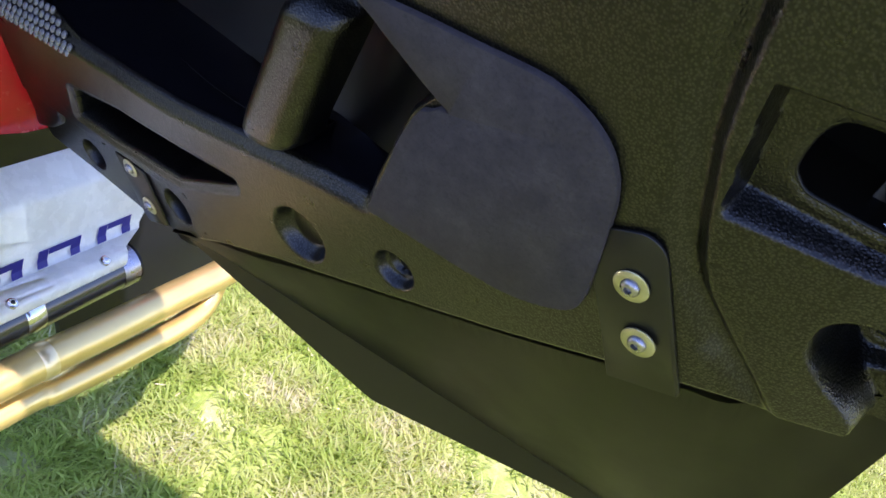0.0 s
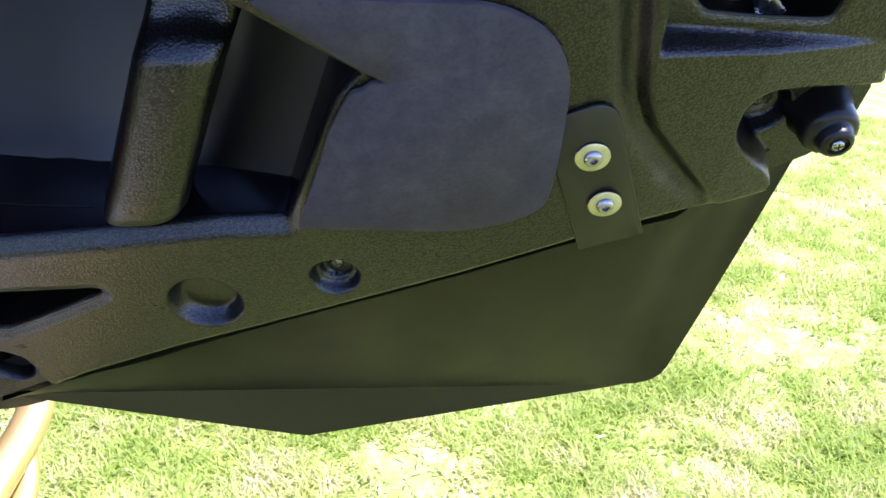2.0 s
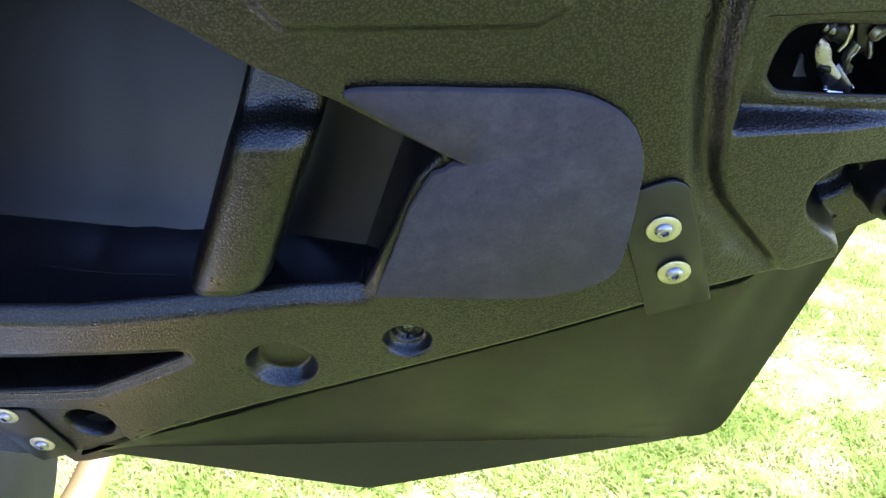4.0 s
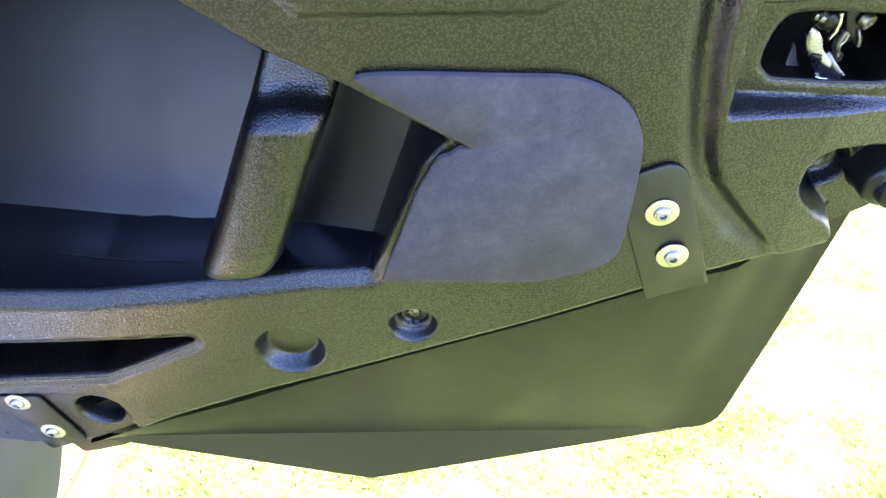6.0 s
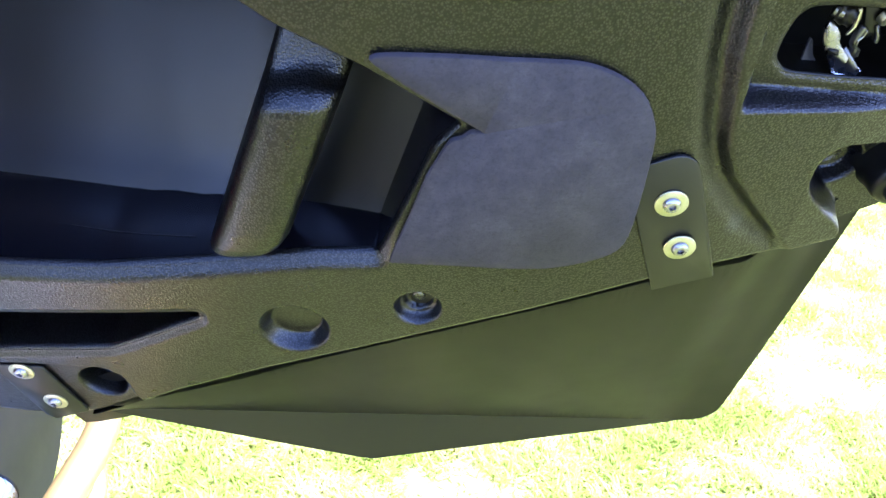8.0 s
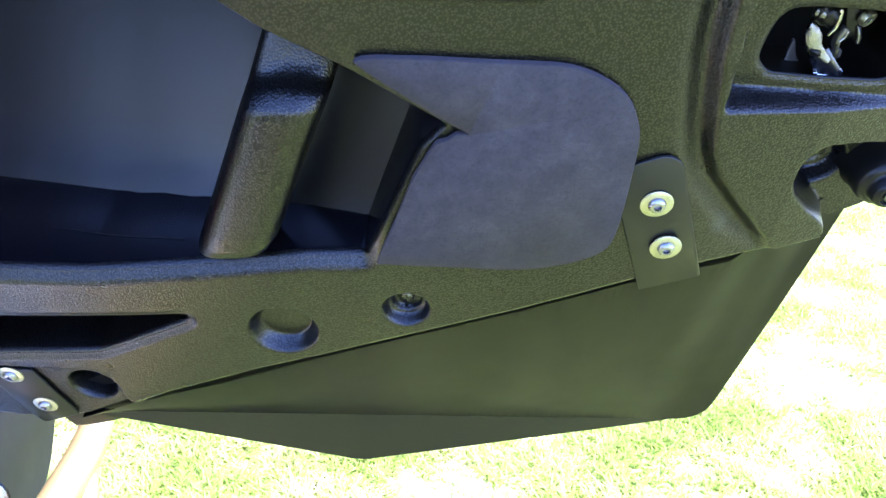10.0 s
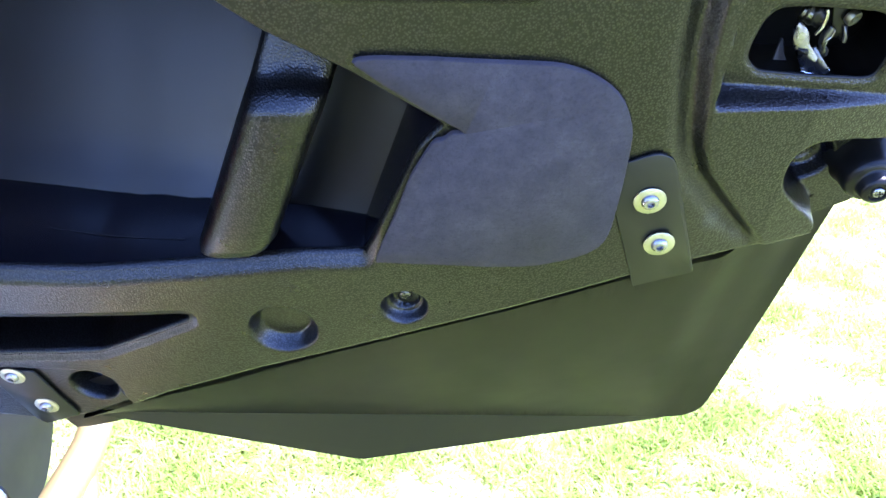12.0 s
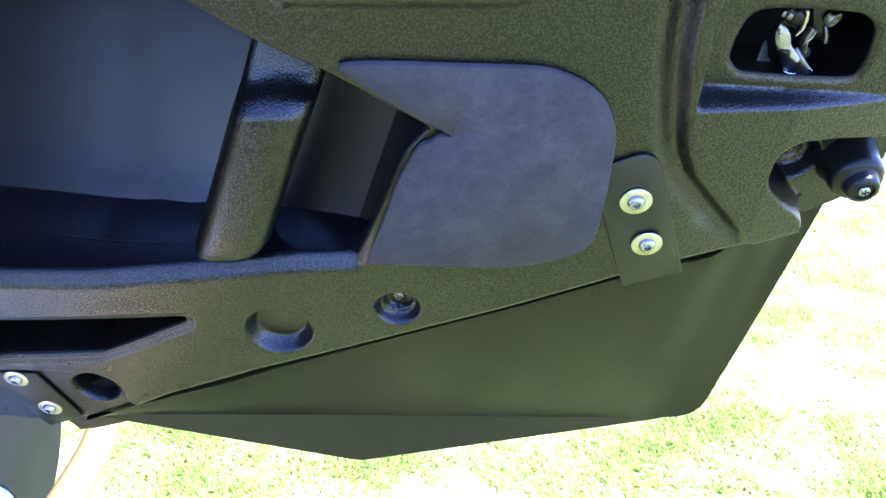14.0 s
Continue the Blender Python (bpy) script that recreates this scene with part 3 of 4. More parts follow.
# added wall that closes the hinge end between the two skins, shading the pocket
bm = bmesh.new()
rows = [(-0.10, -0.090), (0.0, -0.143), (0.10, -0.205), (0.180, -0.250)]
g = [[bm.verts.new((-0.652 + 0.010 * (k == 0), vv, ww)) for k, ww in enumerate((0.004, -0.02, deep))] for vv, deep in rows]
for a, b in zip(g, g[1:]):
    for k in range(2):
        bm.faces.new((a[k], a[k + 1], b[k + 1], b[k]))
bmesh.ops.solidify(bm, geom=bm.faces[:], thickness=0.003)
bmesh.ops.recalc_face_normals(bm, faces=bm.faces)
part("hinge_end_wall", bm, INNER, door)
line = spline([(-0.430, -0.0772, -0.0400), (-0.396, -0.0760, -0.0320), (-0.361, -0.0739, -0.0248), (-0.323, -0.0707, -0.0188), (-0.284, -0.0659, -0.0148)], 40)
part("mould_line", sweep(line, 0.0003, 6), RUBBER, door, "fine raised mould line on the pocket floor")


# closing strip along the door's top, unseen, added to keep sky and sun out
bm = bmesh.new()
g = []
for uu, front, deep in ((-0.655, 0.014, -0.25), (-0.50, 0.012, -0.24), (-0.34, 0.008, -0.225), (-0.27, 0.006, -0.21), (-0.20, 0.004, -0.195), (-0.10, 0.0, -0.175), (0.0, -0.004, -0.18), (0.165, -0.03, -0.215)):
    g.append([bm.verts.new((uu, top_v(uu) - 0.0035, w)) for w in (front, (front + deep) / 2, deep)])
for a, b in zip(g, g[1:]):
    for k in range(2):
        bm.faces.new((a[k], a[k + 1], b[k + 1], b[k]))
bmesh.ops.solidify(bm, geom=bm.faces[:], thickness=0.003)
bmesh.ops.recalc_face_normals(bm, faces=bm.faces)
part("top_cap", bm, INNER, door, smooth=False)


def grab_bar():
    """The upright across the pocket: a sunk head under the pocket's edge, a rolled shelf, and a full round body down to the ledge."""
    bm = bmesh.new()
    edges = [(0.0, (-0.2080, 0.1045), (-0.1685, 0.0860)), (0.36, (-0.2262, 0.0520), (-0.1812, 0.0540)), (0.95, (-0.2670, -0.0510), (-0.2195, -0.0455)), (1.0, (-0.2700, -0.0595), (-0.2225, -0.0540)), (1.03, (-0.2720, -0.0695), (-0.2245, -0.0640))]
    lift = [(0.0, -0.0340), (0.10, -0.0275), (0.22, -0.0190), (0.285, -0.0148), (0.312, -0.0132), (0.330, -0.0110), (0.345, -0.0068), (0.358, -0.0012), (0.372, 0.0034), (0.388, 0.0076), (0.41, 0.0088), (0.50, 0.0107), (0.85, 0.0178), (0.92, 0.0178), (0.96, 0.0155), (0.985, 0.0105), (1.0, 0.0040), (1.03, -0.0100)]
    n = 150
    rings = []
    for i in range(n + 1):
        t = 1.03 * i / n
        ts = [e[0] for e in edges]
        a, b = (Vector([float(np.interp(t, ts, [e[k][c] for e in edges])) for c in (0, 1)]) for k in (1, 2))
        front = float(np.interp(t, [q[0] for q in lift], [q[1] for q in lift]))
        body = step(np.array((t - 0.33) / 0.06)).item()
        round_foot = 0.0045 * max(0.0, (t - 0.90) / 0.10) ** 2.2
        ring = []
        for k in range(17):
            x = k / 16
            power = 5.0 - 1.6 * body
            edge = max(0.0, 1 - abs(2 * x - 1) ** power) ** 0.62
            q = a.lerp(b, x)
            q = q - (b - a).normalized() * round_foot * x * x
            bow = 0.0050 * (1 - (2 * x - 1) ** 2) * math.exp(-((t - 0.34) / 0.06) ** 2)
            drop = (0.007 + 0.008 * body)
            ring.append((q.x, q.y + bow, front - drop * (1 - edge)))
        back = front - 0.040
        ring = [(ring[0][0] + 0.002, ring[0][1], back)] + ring + [(ring[-1][0] - 0.002, ring[-1][1], back)]
        rings.append([bm.verts.new(p) for p in ring])
    m = len(rings[0])
    for r1, r2 in zip(rings, rings[1:]):
        for k in range(m):
            bm.faces.new((r1[k], r2[k], r2[(k + 1) % m], r1[(k + 1) % m]))
    bm.faces.new(rings[0])
    bm.faces.new(rings[-1][::-1])
    bmesh.ops.recalc_face_normals(bm, faces=bm.faces)
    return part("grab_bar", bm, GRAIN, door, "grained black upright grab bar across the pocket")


grab_bar()

# foam pad stuck over the corner of the pocket
PAD = [(-0.1679, 0.0851), (-0.1551, 0.0868), (-0.1275, 0.0870), (-0.0998, 0.0863), (-0.0748, 0.0862), (-0.0621, 0.0856), (-0.0489, 0.0814), (-0.0363, 0.0742), (-0.0274, 0.065), (-0.0214, 0.0521),
       (-0.0196, 0.0431), (-0.0189, 0.0337), (-0.0183, 0.0159), (-0.0179, -0.0029), (-0.0182, -0.0207), (-0.0195, -0.0305), (-0.0226, -0.0372), (-0.0293, -0.0432), (-0.0442, -0.0499), (-0.063, -0.0546),
       (-0.086, -0.0556), (-0.116, -0.0545), (-0.1575, -0.0535), (-0.1538, -0.0400), (-0.1458, -0.0170), (-0.1368, 0.0134), (-0.1290, 0.0303), (-0.1248, 0.0381), (-0.1190, 0.0400), (-0.1150, 0.0440),
       (-0.1078, 0.0445), (-0.1244, 0.0546), (-0.1474, 0.0701)]


def pad():
    bm = prism(rounded(PAD, [0.006] * 21 + [0.0012] * (len(PAD) - 21), 2), 0.0, 0.0042, 0.0006, 1)
    for v in bm.verts:
        v.co.z += float(face(np.array(v.co.x))) + 0.0006
    return part("foam_pad", bm, FOAM, door, "matt dark grey foam pad with a cut notch")


pad()


def studded_strip():
    """Rows of small rounded studs on the lip of the ledge near the hinge, standing in for a braided net."""
    base = [(-0.575, -0.0930), (-0.462, -0.0890), (-0.456, -0.0800), (-0.500, -0.0720), (-0.575, -0.0700)]
    bm = prism(rounded(base, 0.003, 3), -0.0032, -0.0016)
    for v in bm.verts:
        v.co.z += float(door_height(np.array([v.co.x]), np.array([min(v.co.y, -0.0825)]))[0]) + 0.0012 - 0.8 * max(0.0, v.co.y + 0.0825)
    strip = part("studded_strip", bm, GRAIN, door, "grey studded strip on the ledge, standing in for a braided net")
    bm = bmesh.new()
    bmesh.ops.create_uvsphere(bm, u_segments=10, v_segments=6, radius=1.0, matrix=Matrix.Diagonal((0.0046, 0.0034, 0.0018, 1)))
    first = part("stud", bm, NET, strip)
    count = 0
    for r in range(5):
        for k in range(17):
            uu = -0.570 + 0.0068 * k + 0.0034 * (r % 2)
            vv = -0.0965 + 0.0052 * r + 0.0045 * k / 16
            if uu > -0.462 - 0.010 * max(0, r - 1):
                continue
            ww = float(door_height(np.array([uu]), np.array([min(vv, -0.0825)]))[0]) + 0.0008 - 0.8 * max(0.0, vv + 0.0825)
            stud = first if count == 0 else new("stud", first.data)
            count += 1
            stud.parent = strip
            stud.matrix_local = Matrix.Translation((uu, vv, ww)) @ Euler((-0.7, 0, 0.5)).to_matrix().to_4x4()
    return strip


studded_strip()
tab = rounded([(-0.5837, -0.1797), (-0.5480, -0.1630), (-0.5250, -0.1640), (-0.5310, -0.2010), (-0.5620, -0.2250), (-0.5950, -0.2383), (-0.6066, -0.2177)], 0.008, 4)
bm = prism(tab, -0.030, 0.013, 0.006, 4)
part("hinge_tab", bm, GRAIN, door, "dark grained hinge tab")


# ---- lower panel
def along(stops, t):
    ts = [s[0] for s in stops]
    return Vector([float(np.interp(t, ts, [s[1][k] for s in stops])) for k in range(3)])


FOLD = [(0.0, (-0.395, -0.2475, 0.004)), (0.92, (0.105, -0.3555, -0.0895))]
# rounded outer corner
FOLD += [(0.925 + 0.075 * q, (0.109 * (1 - q) ** 2 + 0.2900 * q * (1 - q) + 0.1445 * q * q, -0.3555 + 0.0385 * q * q, -0.0900 + 0.0040 * q * q)) for q in (0.0, 0.2, 0.4, 0.6, 0.8, 1.0)]
HEM = [(0.0, (-0.395, -0.2490, 0.004)), (0.42, (-0.182, -0.3472, -0.0217)), (0.92, (0.105, -0.3595, -0.0900))]


def lower_panel():
    bm = bmesh.new()
    n, m = 120, 10
    g = []
    for i in range(n + 1):
        t = i / n
        uu = -0.395 + 0.536 * t
        gap = 0.0008 + 0.0024 * step(np.array((uu + 0.352) / 0.03)).item() + 0.0046 * math.exp(-((uu + 0.268) / 0.052) ** 2) + 0.0016 * math.exp(-((uu - 0.06) / 0.03) ** 2)
        top = Vector((uu, seam_v(uu) - gap + 0.024 * step(np.array((uu - 0.062) / 0.035)).item(), float(face(np.array(uu))) - 0.0035 - 0.007 * step(np.array((uu - 0.055) / 0.05)).item() - 0.010 * step(np.array((uu - 0.095) / 0.035)).item()))
        bot = along(FOLD, t)
        g.append([bm.verts.new(top.lerp(bot, j / m) + Vector((0, 0, 0.0012 * math.sin(math.pi * j / m)))) for j in range(m + 1)])
    for i in range(n):
        for j in range(m):
            bm.faces.new((g[i][j], g[i][j + 1], g[i + 1][j + 1], g[i + 1][j]))
    bmesh.ops.solidify(bm, geom=bm.faces[:], thickness=0.0025)
    bmesh.ops.recalc_face_normals(bm, faces=bm.faces)
    sheet = part("lower_panel", bm, SHEET, door, "folded satin black sheet panel under the door")
    bm = bmesh.new()
    g = []
    k = 46
    for i in range(k + 1):
        t = 0.93 * i / k
        a, b = along(FOLD, t), along(HEM, min(t, 0.92))
        g.append([bm.verts.new(a.lerp(b, j / 3)) for j in range(4)])
    for i in range(k):
        for j in range(3):
            bm.faces.new((g[i][j], g[i][j + 1], g[i + 1][j + 1], g[i + 1][j]))
    bmesh.ops.remove_doubles(bm, verts=bm.verts, dist=0.0002)
    bmesh.ops.solidify(bm, geom=bm.faces[:], thickness=0.0025)
    bmesh.ops.recalc_face_normals(bm, faces=bm.faces)
    part("hem", bm, SHEET, sheet)
    return sheet


sheet = lower_panel()
# dark strip added behind the door's edge, so the seam gap shows as shade
bm = bmesh.new()
g = []
for i in range(41):
    uu = -0.425 + 0.525 * i / 40
    w = float(face(np.array(uu))) - 0.016
    g.append([bm.verts.new((uu, seam_v(uu) + dv, w + dw)) for dv, dw in ((0.03, 0.0), (0.0, 0.0), (-0.02, -0.003), (-0.042, -0.009))])
for a, b in zip(g, g[1:]):
    for k in range(3):
        bm.faces.new((a[k], a[k + 1], b[k + 1], b[k]))
bmesh.ops.solidify(bm, geom=bm.faces[:], thickness=0.002)
part("seam_gap_backing", bm, RUBBER, sheet)


def button_bolt(parent, uu, vv, ww, rim=0.0093, tilt=0.0, spin=0.0):
    place = Matrix.Translation((uu, vv, ww)) @ Euler((tilt, 0, spin)).to_matrix().to_4x4()
    w = part("washer", lathe([(0.0036, 0.0), (rim - 0.0005, 0.0), (rim, 0.0005), (rim, 0.0013), (rim - 0.0006, 0.0018), (0.0036, 0.0018)], 40), ZINC, parent, "yellow-zinc plated flat washer")
    w.matrix_local = place
    head = lathe([(0.0050, 0.0016), (0.0051, 0.0024), (0.0046, 0.0036), (0.0036, 0.0044), (0.0026, 0.0048), (0.0021, 0.0047), (0.0020, 0.0044), (0.0019, 0.0026), (0.0, 0.0024)], 30)
    h = part("bolt", head, STEEL, parent, "bright steel button-head bolt with a hex socket")
    h.matrix_local = place
    return h


# latch-side bracket of the panel
BRK = rounded([(-0.0205, 0.0255), (-0.0020, 0.0335), (0.0085, 0.0285), (0.0432, -0.0622), (0.0066, -0.0735), (-0.0180, -0.010)], [0.002, 0.006, 0.008, 0.002, 0.001, 0.002], 4)
bm = prism(BRK, 0.0, 0.0020, 0.0005, 1)
for q in bm.verts:
    q.co.z += float(face(np.array(q.co.x))) + 0.0008
part("bracket", bm, SHEET, sheet, "satin black bracket plate")
button_bolt(sheet, 0.0, 0.0, float(face(np.array(0.0))) + 0.0028, spin=0.4)
button_bolt(sheet, 0.0137, -0.0342, float(face(np.array(0.0137))) + 0.0028, spin=1.1)

# hinge-side bracket
BRK2 = rounded([(-0.4515, -0.1860), (-0.4140, -0.1860), (-0.3950, -0.2415), (-0.4265, -0.2570), (-0.4325, -0.2500)], 0.002, 2)
bm = prism(BRK2, 0.0, 0.0022, 0.0005, 1)
for q in bm.verts:
    q.co.z += float(face(np.array(q.co.x))) - 0.0037
part("bracket", bm, SHEET, sheet, "satin black bracket plate")
zb = float(face(np.array(-0.42))) - 0.0014
button_bolt(sheet, -0.4298, -0.1915, zb, 0.0090, spin=0.7)
button_bolt(sheet, -0.4170, -0.2290, zb, 0.0090, spin=0.2)


def cross_screw(parent, uu, vv, ww, r=0.0042, material=DARKSTEEL):
    bm = lathe([(r, -0.001), (r, 0.0008), (r * 0.8, 0.0018), (r * 0.35, 0.0021), (0.0, 0.0021)], 20)
    s = part("screw", bm, material, parent)
    s.matrix_local = Matrix.Translation((uu, vv, ww))
    for k in range(2):
        bar = prism([(-r * 0.62, -r * 0.12), (r * 0.62, -r * 0.12), (r * 0.62, r * 0.12), (-r * 0.62, r * 0.12)], 0.0014, 0.0024)
        c = part("cross_slot", bar, INNER, s, smooth=False)
        c.matrix_local = Euler((0, 0, k * math.pi / 2 + 0.3)).to_matrix().to_4x4()
    return s


cross_screw(door, -0.140, -0.1005, float(door_height(np.array([[-0.140]]), np.array([[-0.1005]]))[0, 0]) + 0.0008, 0.0045)
cross_screw(door, CUP[0], CUP[1], float(door_height(np.array([[CUP[0]]]), np.array([[CUP[1]]]))[0, 0]) + 0.0008, 0.0042)

# rubber bumper on the latch-end plate
bumper = part("bumper", lathe([(0.0, -0.004), (0.0205, -0.003), (0.0190, 0.0005), (0.0172, 0.004), (0.0162, 0.009), (0.0160, 0.0145), (0.0154, 0.0185), (0.0140, 0.0212), (0.0116, 0.0222), (0.0106, 0.0226), (0.0100, 0.0240), (0.0094, 0.0285), (0.0080, 0.0306), (0.0060, 0.0310), (0.0052, 0.0292), (0.0, 0.0290)], 48), RUBBER, door, "round black door bumper with a flared foot")
bumper.matrix_local = Matrix.Translation((0.1355, 0.0030, -0.0450)) @ Euler((0.05, 0.03, 0)).to_matrix().to_4x4()
bs = cross_screw(bumper, 0, 0, 0.0296, 0.0036, STEEL)

# latch inside the opening; its dark back plate is added to keep daylight out
latch = part("latch", prism(rounded([(0.012, 0.135), (0.012, 0.044), (0.128, 0.044), (0.128, 0.135)], 0.004, 3), -0.082, -0.079), RUBBER, door, "door latch mechanism of dark and bright steel")


def latch_piece(name, outline, w, thick, material, label="", tilt=(0, 0, 0), corner=0.0012):
    cu, cv = sum(q[0] for q in outline) / len(outline), sum(q[1] for q in outline) / len(outline)
    bm = prism(rounded([(x - cu, y - cv) for x, y in outline], corner, 3), -thick / 2, thick / 2, 0.0003, 1)
    ob = part(name, bm, material, latch, label)
    ob.matrix_local = Matrix.Translation((cu, cv, w)) @ Euler(tilt).to_matrix().to_4x4()
    return ob


hook = latch_piece("hook_plate", [(0.064, 0.0928), (0.0625, 0.0885), (0.063, 0.0835), (0.0656, 0.0786), (0.0694, 0.0726), (0.0735, 0.0662), (0.0764, 0.0643), (0.0859, 0.0645), (0.0874, 0.067), (0.0873, 0.0695), (0.0815, 0.0719), (0.0763, 0.0774), (0.0724, 0.0812), (0.071, 0.0863), (0.0678, 0.0900)], -0.0380, 0.0022, WORN, "bright bent steel hook plate", (-0.16, -0.1, 0), 0.0015)
# Dark plate laid on the hook in place of a shaded hole
latch_piece("hook_hole_plate", [(0.067, 0.0787), (0.0725, 0.0787), (0.0733, 0.0756), (0.0679, 0.0756)], -0.0364, 0.0010, RUBBER, "dark plate standing in for the shaded square hole", (-0.16, -0.1, 0), 0.0004)
latch_piece("hook_web", [(0.0738, 0.0765), (0.0759, 0.0800), (0.0855, 0.0706), (0.0844, 0.0675), (0.0805, 0.0676)], -0.0360, 0.0016, DARKSTEEL, "", (-0.2, -0.35, 0), 0.0006)
latch_piece("hook_foot", [(0.0717, 0.0679), (0.0741, 0.0680), (0.0754, 0.0646), (0.0729, 0.0645)], -0.0352, 0.0030, CHROME, "bright folded foot of the hook", (0.3, 0, 0), 0.0006)
latch_piece("hook_foot", [(0.0746, 0.0661), (0.0858, 0.0662), (0.0860, 0.0646), (0.0751, 0.0645)], -0.0352, 0.0022, CHROME, "bright folded foot of the hook", (0.5, 0, 0), 0.0004)
latch_piece("hook_foot", [(0.0858, 0.0699), (0.0871, 0.0693), (0.0880, 0.0661), (0.0864, 0.0647), (0.0852, 0.0660)], -0.0352, 0.0030, CHROME, "bright folded foot of the hook", (0.3, 0.2, 0), 0.0005)
latch_piece("claw", [(0.0777, 0.0936), (0.0808, 0.0916), (0.0805, 0.0876), (0.0786, 0.0857), (0.0795, 0.0817), (0.0832, 0.0797), (0.0844, 0.0752), (0.0820, 0.0735), (0.0790, 0.0756), (0.0794, 0.0790), (0.0766, 0.0823), (0.0760, 0.0869), (0.0770, 0.0907)], -0.0370, 0.0036, DARKSTEEL, "wavy dark steel latch claw", (0.1, 0.35, 0), 0.0012)
latch_piece("claw_edge", [(0.0800, 0.0915), (0.0808, 0.0916), (0.0805, 0.0876), (0.0788, 0.0857), (0.0797, 0.0819), (0.0832, 0.0797), (0.0843, 0.0754), (0.0834, 0.0752), (0.0823, 0.0793), (0.0787, 0.0815), (0.0778, 0.0858), (0.0797, 0.0878)], -0.0350, 0.0010, STEEL, "bright steel edge of the claw", (0.1, 0.35, 0), 0.0006)
latch_piece("claw", [(0.0747, 0.1038), (0.0825, 0.1041), (0.0878, 0.0928), (0.0897, 0.0875), (0.0895, 0.0839), (0.0874, 0.0839), (0.0858, 0.0873), (0.0840, 0.0855), (0.0808, 0.0887)], -0.0385, 0.0028, RUBBER, "black latch claw", (0.05, 0.15, 0), 0.001)
latch_piece("claw_edge", [(0.0850, 0.0935), (0.0872, 0.0936), (0.0898, 0.0875), (0.0896, 0.0838), (0.0876, 0.0840), (0.0876, 0.0872)], -0.0362, 0.0012, DARKSTEEL, "lighter steel edge of the claw", (-0.2, 0.35, 0), 0.0006)
latch_piece("spring_ring", [(0.0708, 0.1034), (0.0727, 0.1035), (0.0743, 0.0975), (0.0736, 0.0927), (0.0709, 0.0888), (0.0702, 0.0894), (0.0722, 0.0932), (0.0722, 0.0979)], -0.0330, 0.0014, ZINC, "pale zinc-plated ring", (0, 0.2, 0), 0.0008)
latch_piece("striker_plate", [(0.0662, 0.0745), (0.0681, 0.0728), (0.0700, 0.0649), (0.0740, 0.0594), (0.0734, 0.0538), (0.0633, 0.0547), (0.0640, 0.062)], -0.0550, 0.0016, BRUSHED, "dull steel striker plate", (-0.30, 0.1, 0))


def latch_pin(name, u0, v0, w0, profile, material, tilt, label=""):
    ob = part(name, lathe(profile, 28), material, latch, label)
    ob.matrix_local = Matrix.Translation((u0, v0, w0)) @ Euler(tilt).to_matrix().to_4x4()
    return ob


latch_pin("drum", 0.0690, 0.0985, -0.0375, [(0.0, -0.006), (0.0060, -0.006), (0.0064, -0.0048), (0.0058, -0.0040), (0.0058, -0.0024), (0.0064, -0.0016), (0.0064, 0.0), (0.0058, 0.0008), (0.0058, 0.0026), (0.0062, 0.0034), (0.0, 0.0036)], RUBBER, (0.35, 1.25, 0.1), "dark ribbed drum")
latch_pin("pin", 0.0640, 0.0995, -0.0360, [(0.0, -0.003), (0.0030, -0.003), (0.0032, 0.0), (0.0030, 0.003), (0.0018, 0.0034), (0.0, 0.0034)], DARKSTEEL, (0.35, 1.25, 0.1), "dark steel pivot pin")
latch_pin("collar", 0.0868, 0.0990, -0.0345, [(0.0018, -0.002), (0.0040, -0.002), (0.0044, 0.0), (0.0040, 0.002), (0.0018, 0.002), (0.0016, 0.0), (0.0, 0.0)], ZINC, (0.3, 0.5, 0.1), "bright steel collar")

# ---------------------------------------------------------------- the vehicle beside the door
VD = Vector((0.56, 0.83, 0)).normalized()       # along its side, forwards
VO = Vector((0.83, -0.56, 0)).normalized()      # out of its side
VB = Vector((-0.039, 0.738, 0.0))
VEH = Matrix((VD, VO, Vector((0, 0, 1)))).transposed().to_4x4()   # x forward, y outward, z up
VEH.translation = VB
vehicle = thing("utility_vehicle", VEH, "side of a utility vehicle with red, white and gold parts", "vehicle")


def tube(name, pts, r, material, parent, label="", n=40, segs=24):
    return part(name, sweep(spline(pts, n), r, segs), material, parent, label)


rail = tube("step_rail", [(-1.10, -0.035, 0.360), (-0.60, -0.022, 0.360), (-0.226, -0.006, 0.360), (-0.10, 0.003, 0.360), (-0.01, 0.008, 0.360), (0.075, 0.013, 0.360), (0.130, 0.007, 0.358), (0.185, -0.012, 0.355), (0.260, -0.060, 0.348)], 0.0195, GOLD, vehicle, "gold-painted tubular side step rail", 80)
part("clamp_ring", sweep([(-0.191, -0.0040, 0.360), (-0.189, -0.0038, 0.360), (-0.177, -0.0030, 0.360), (-0.175, -0.0028, 0.360)], [0.0197, 0.0208, 0.0208, 0.0197], 24), GOLD_PALE, rail, "pale gold clamp ring")
tube("lower_rail", [(-1.10, -0.030, 0.315), (-0.60, -0.020, 0.315), (-0.23, -0.005, 0.315), (-0.17, 0.004, 0.315), (-0.10, 0.012, 0.315), (-0.05, 0.016, 0.315), (0.0, 0.019, 0.316), (0.035, 0.017, 0.320), (0.056, 0.012, 0.331), (0.066, 0.010, 0.346)], 0.0150, GOLD, vehicle, "gold-painted lower step rail", 80)

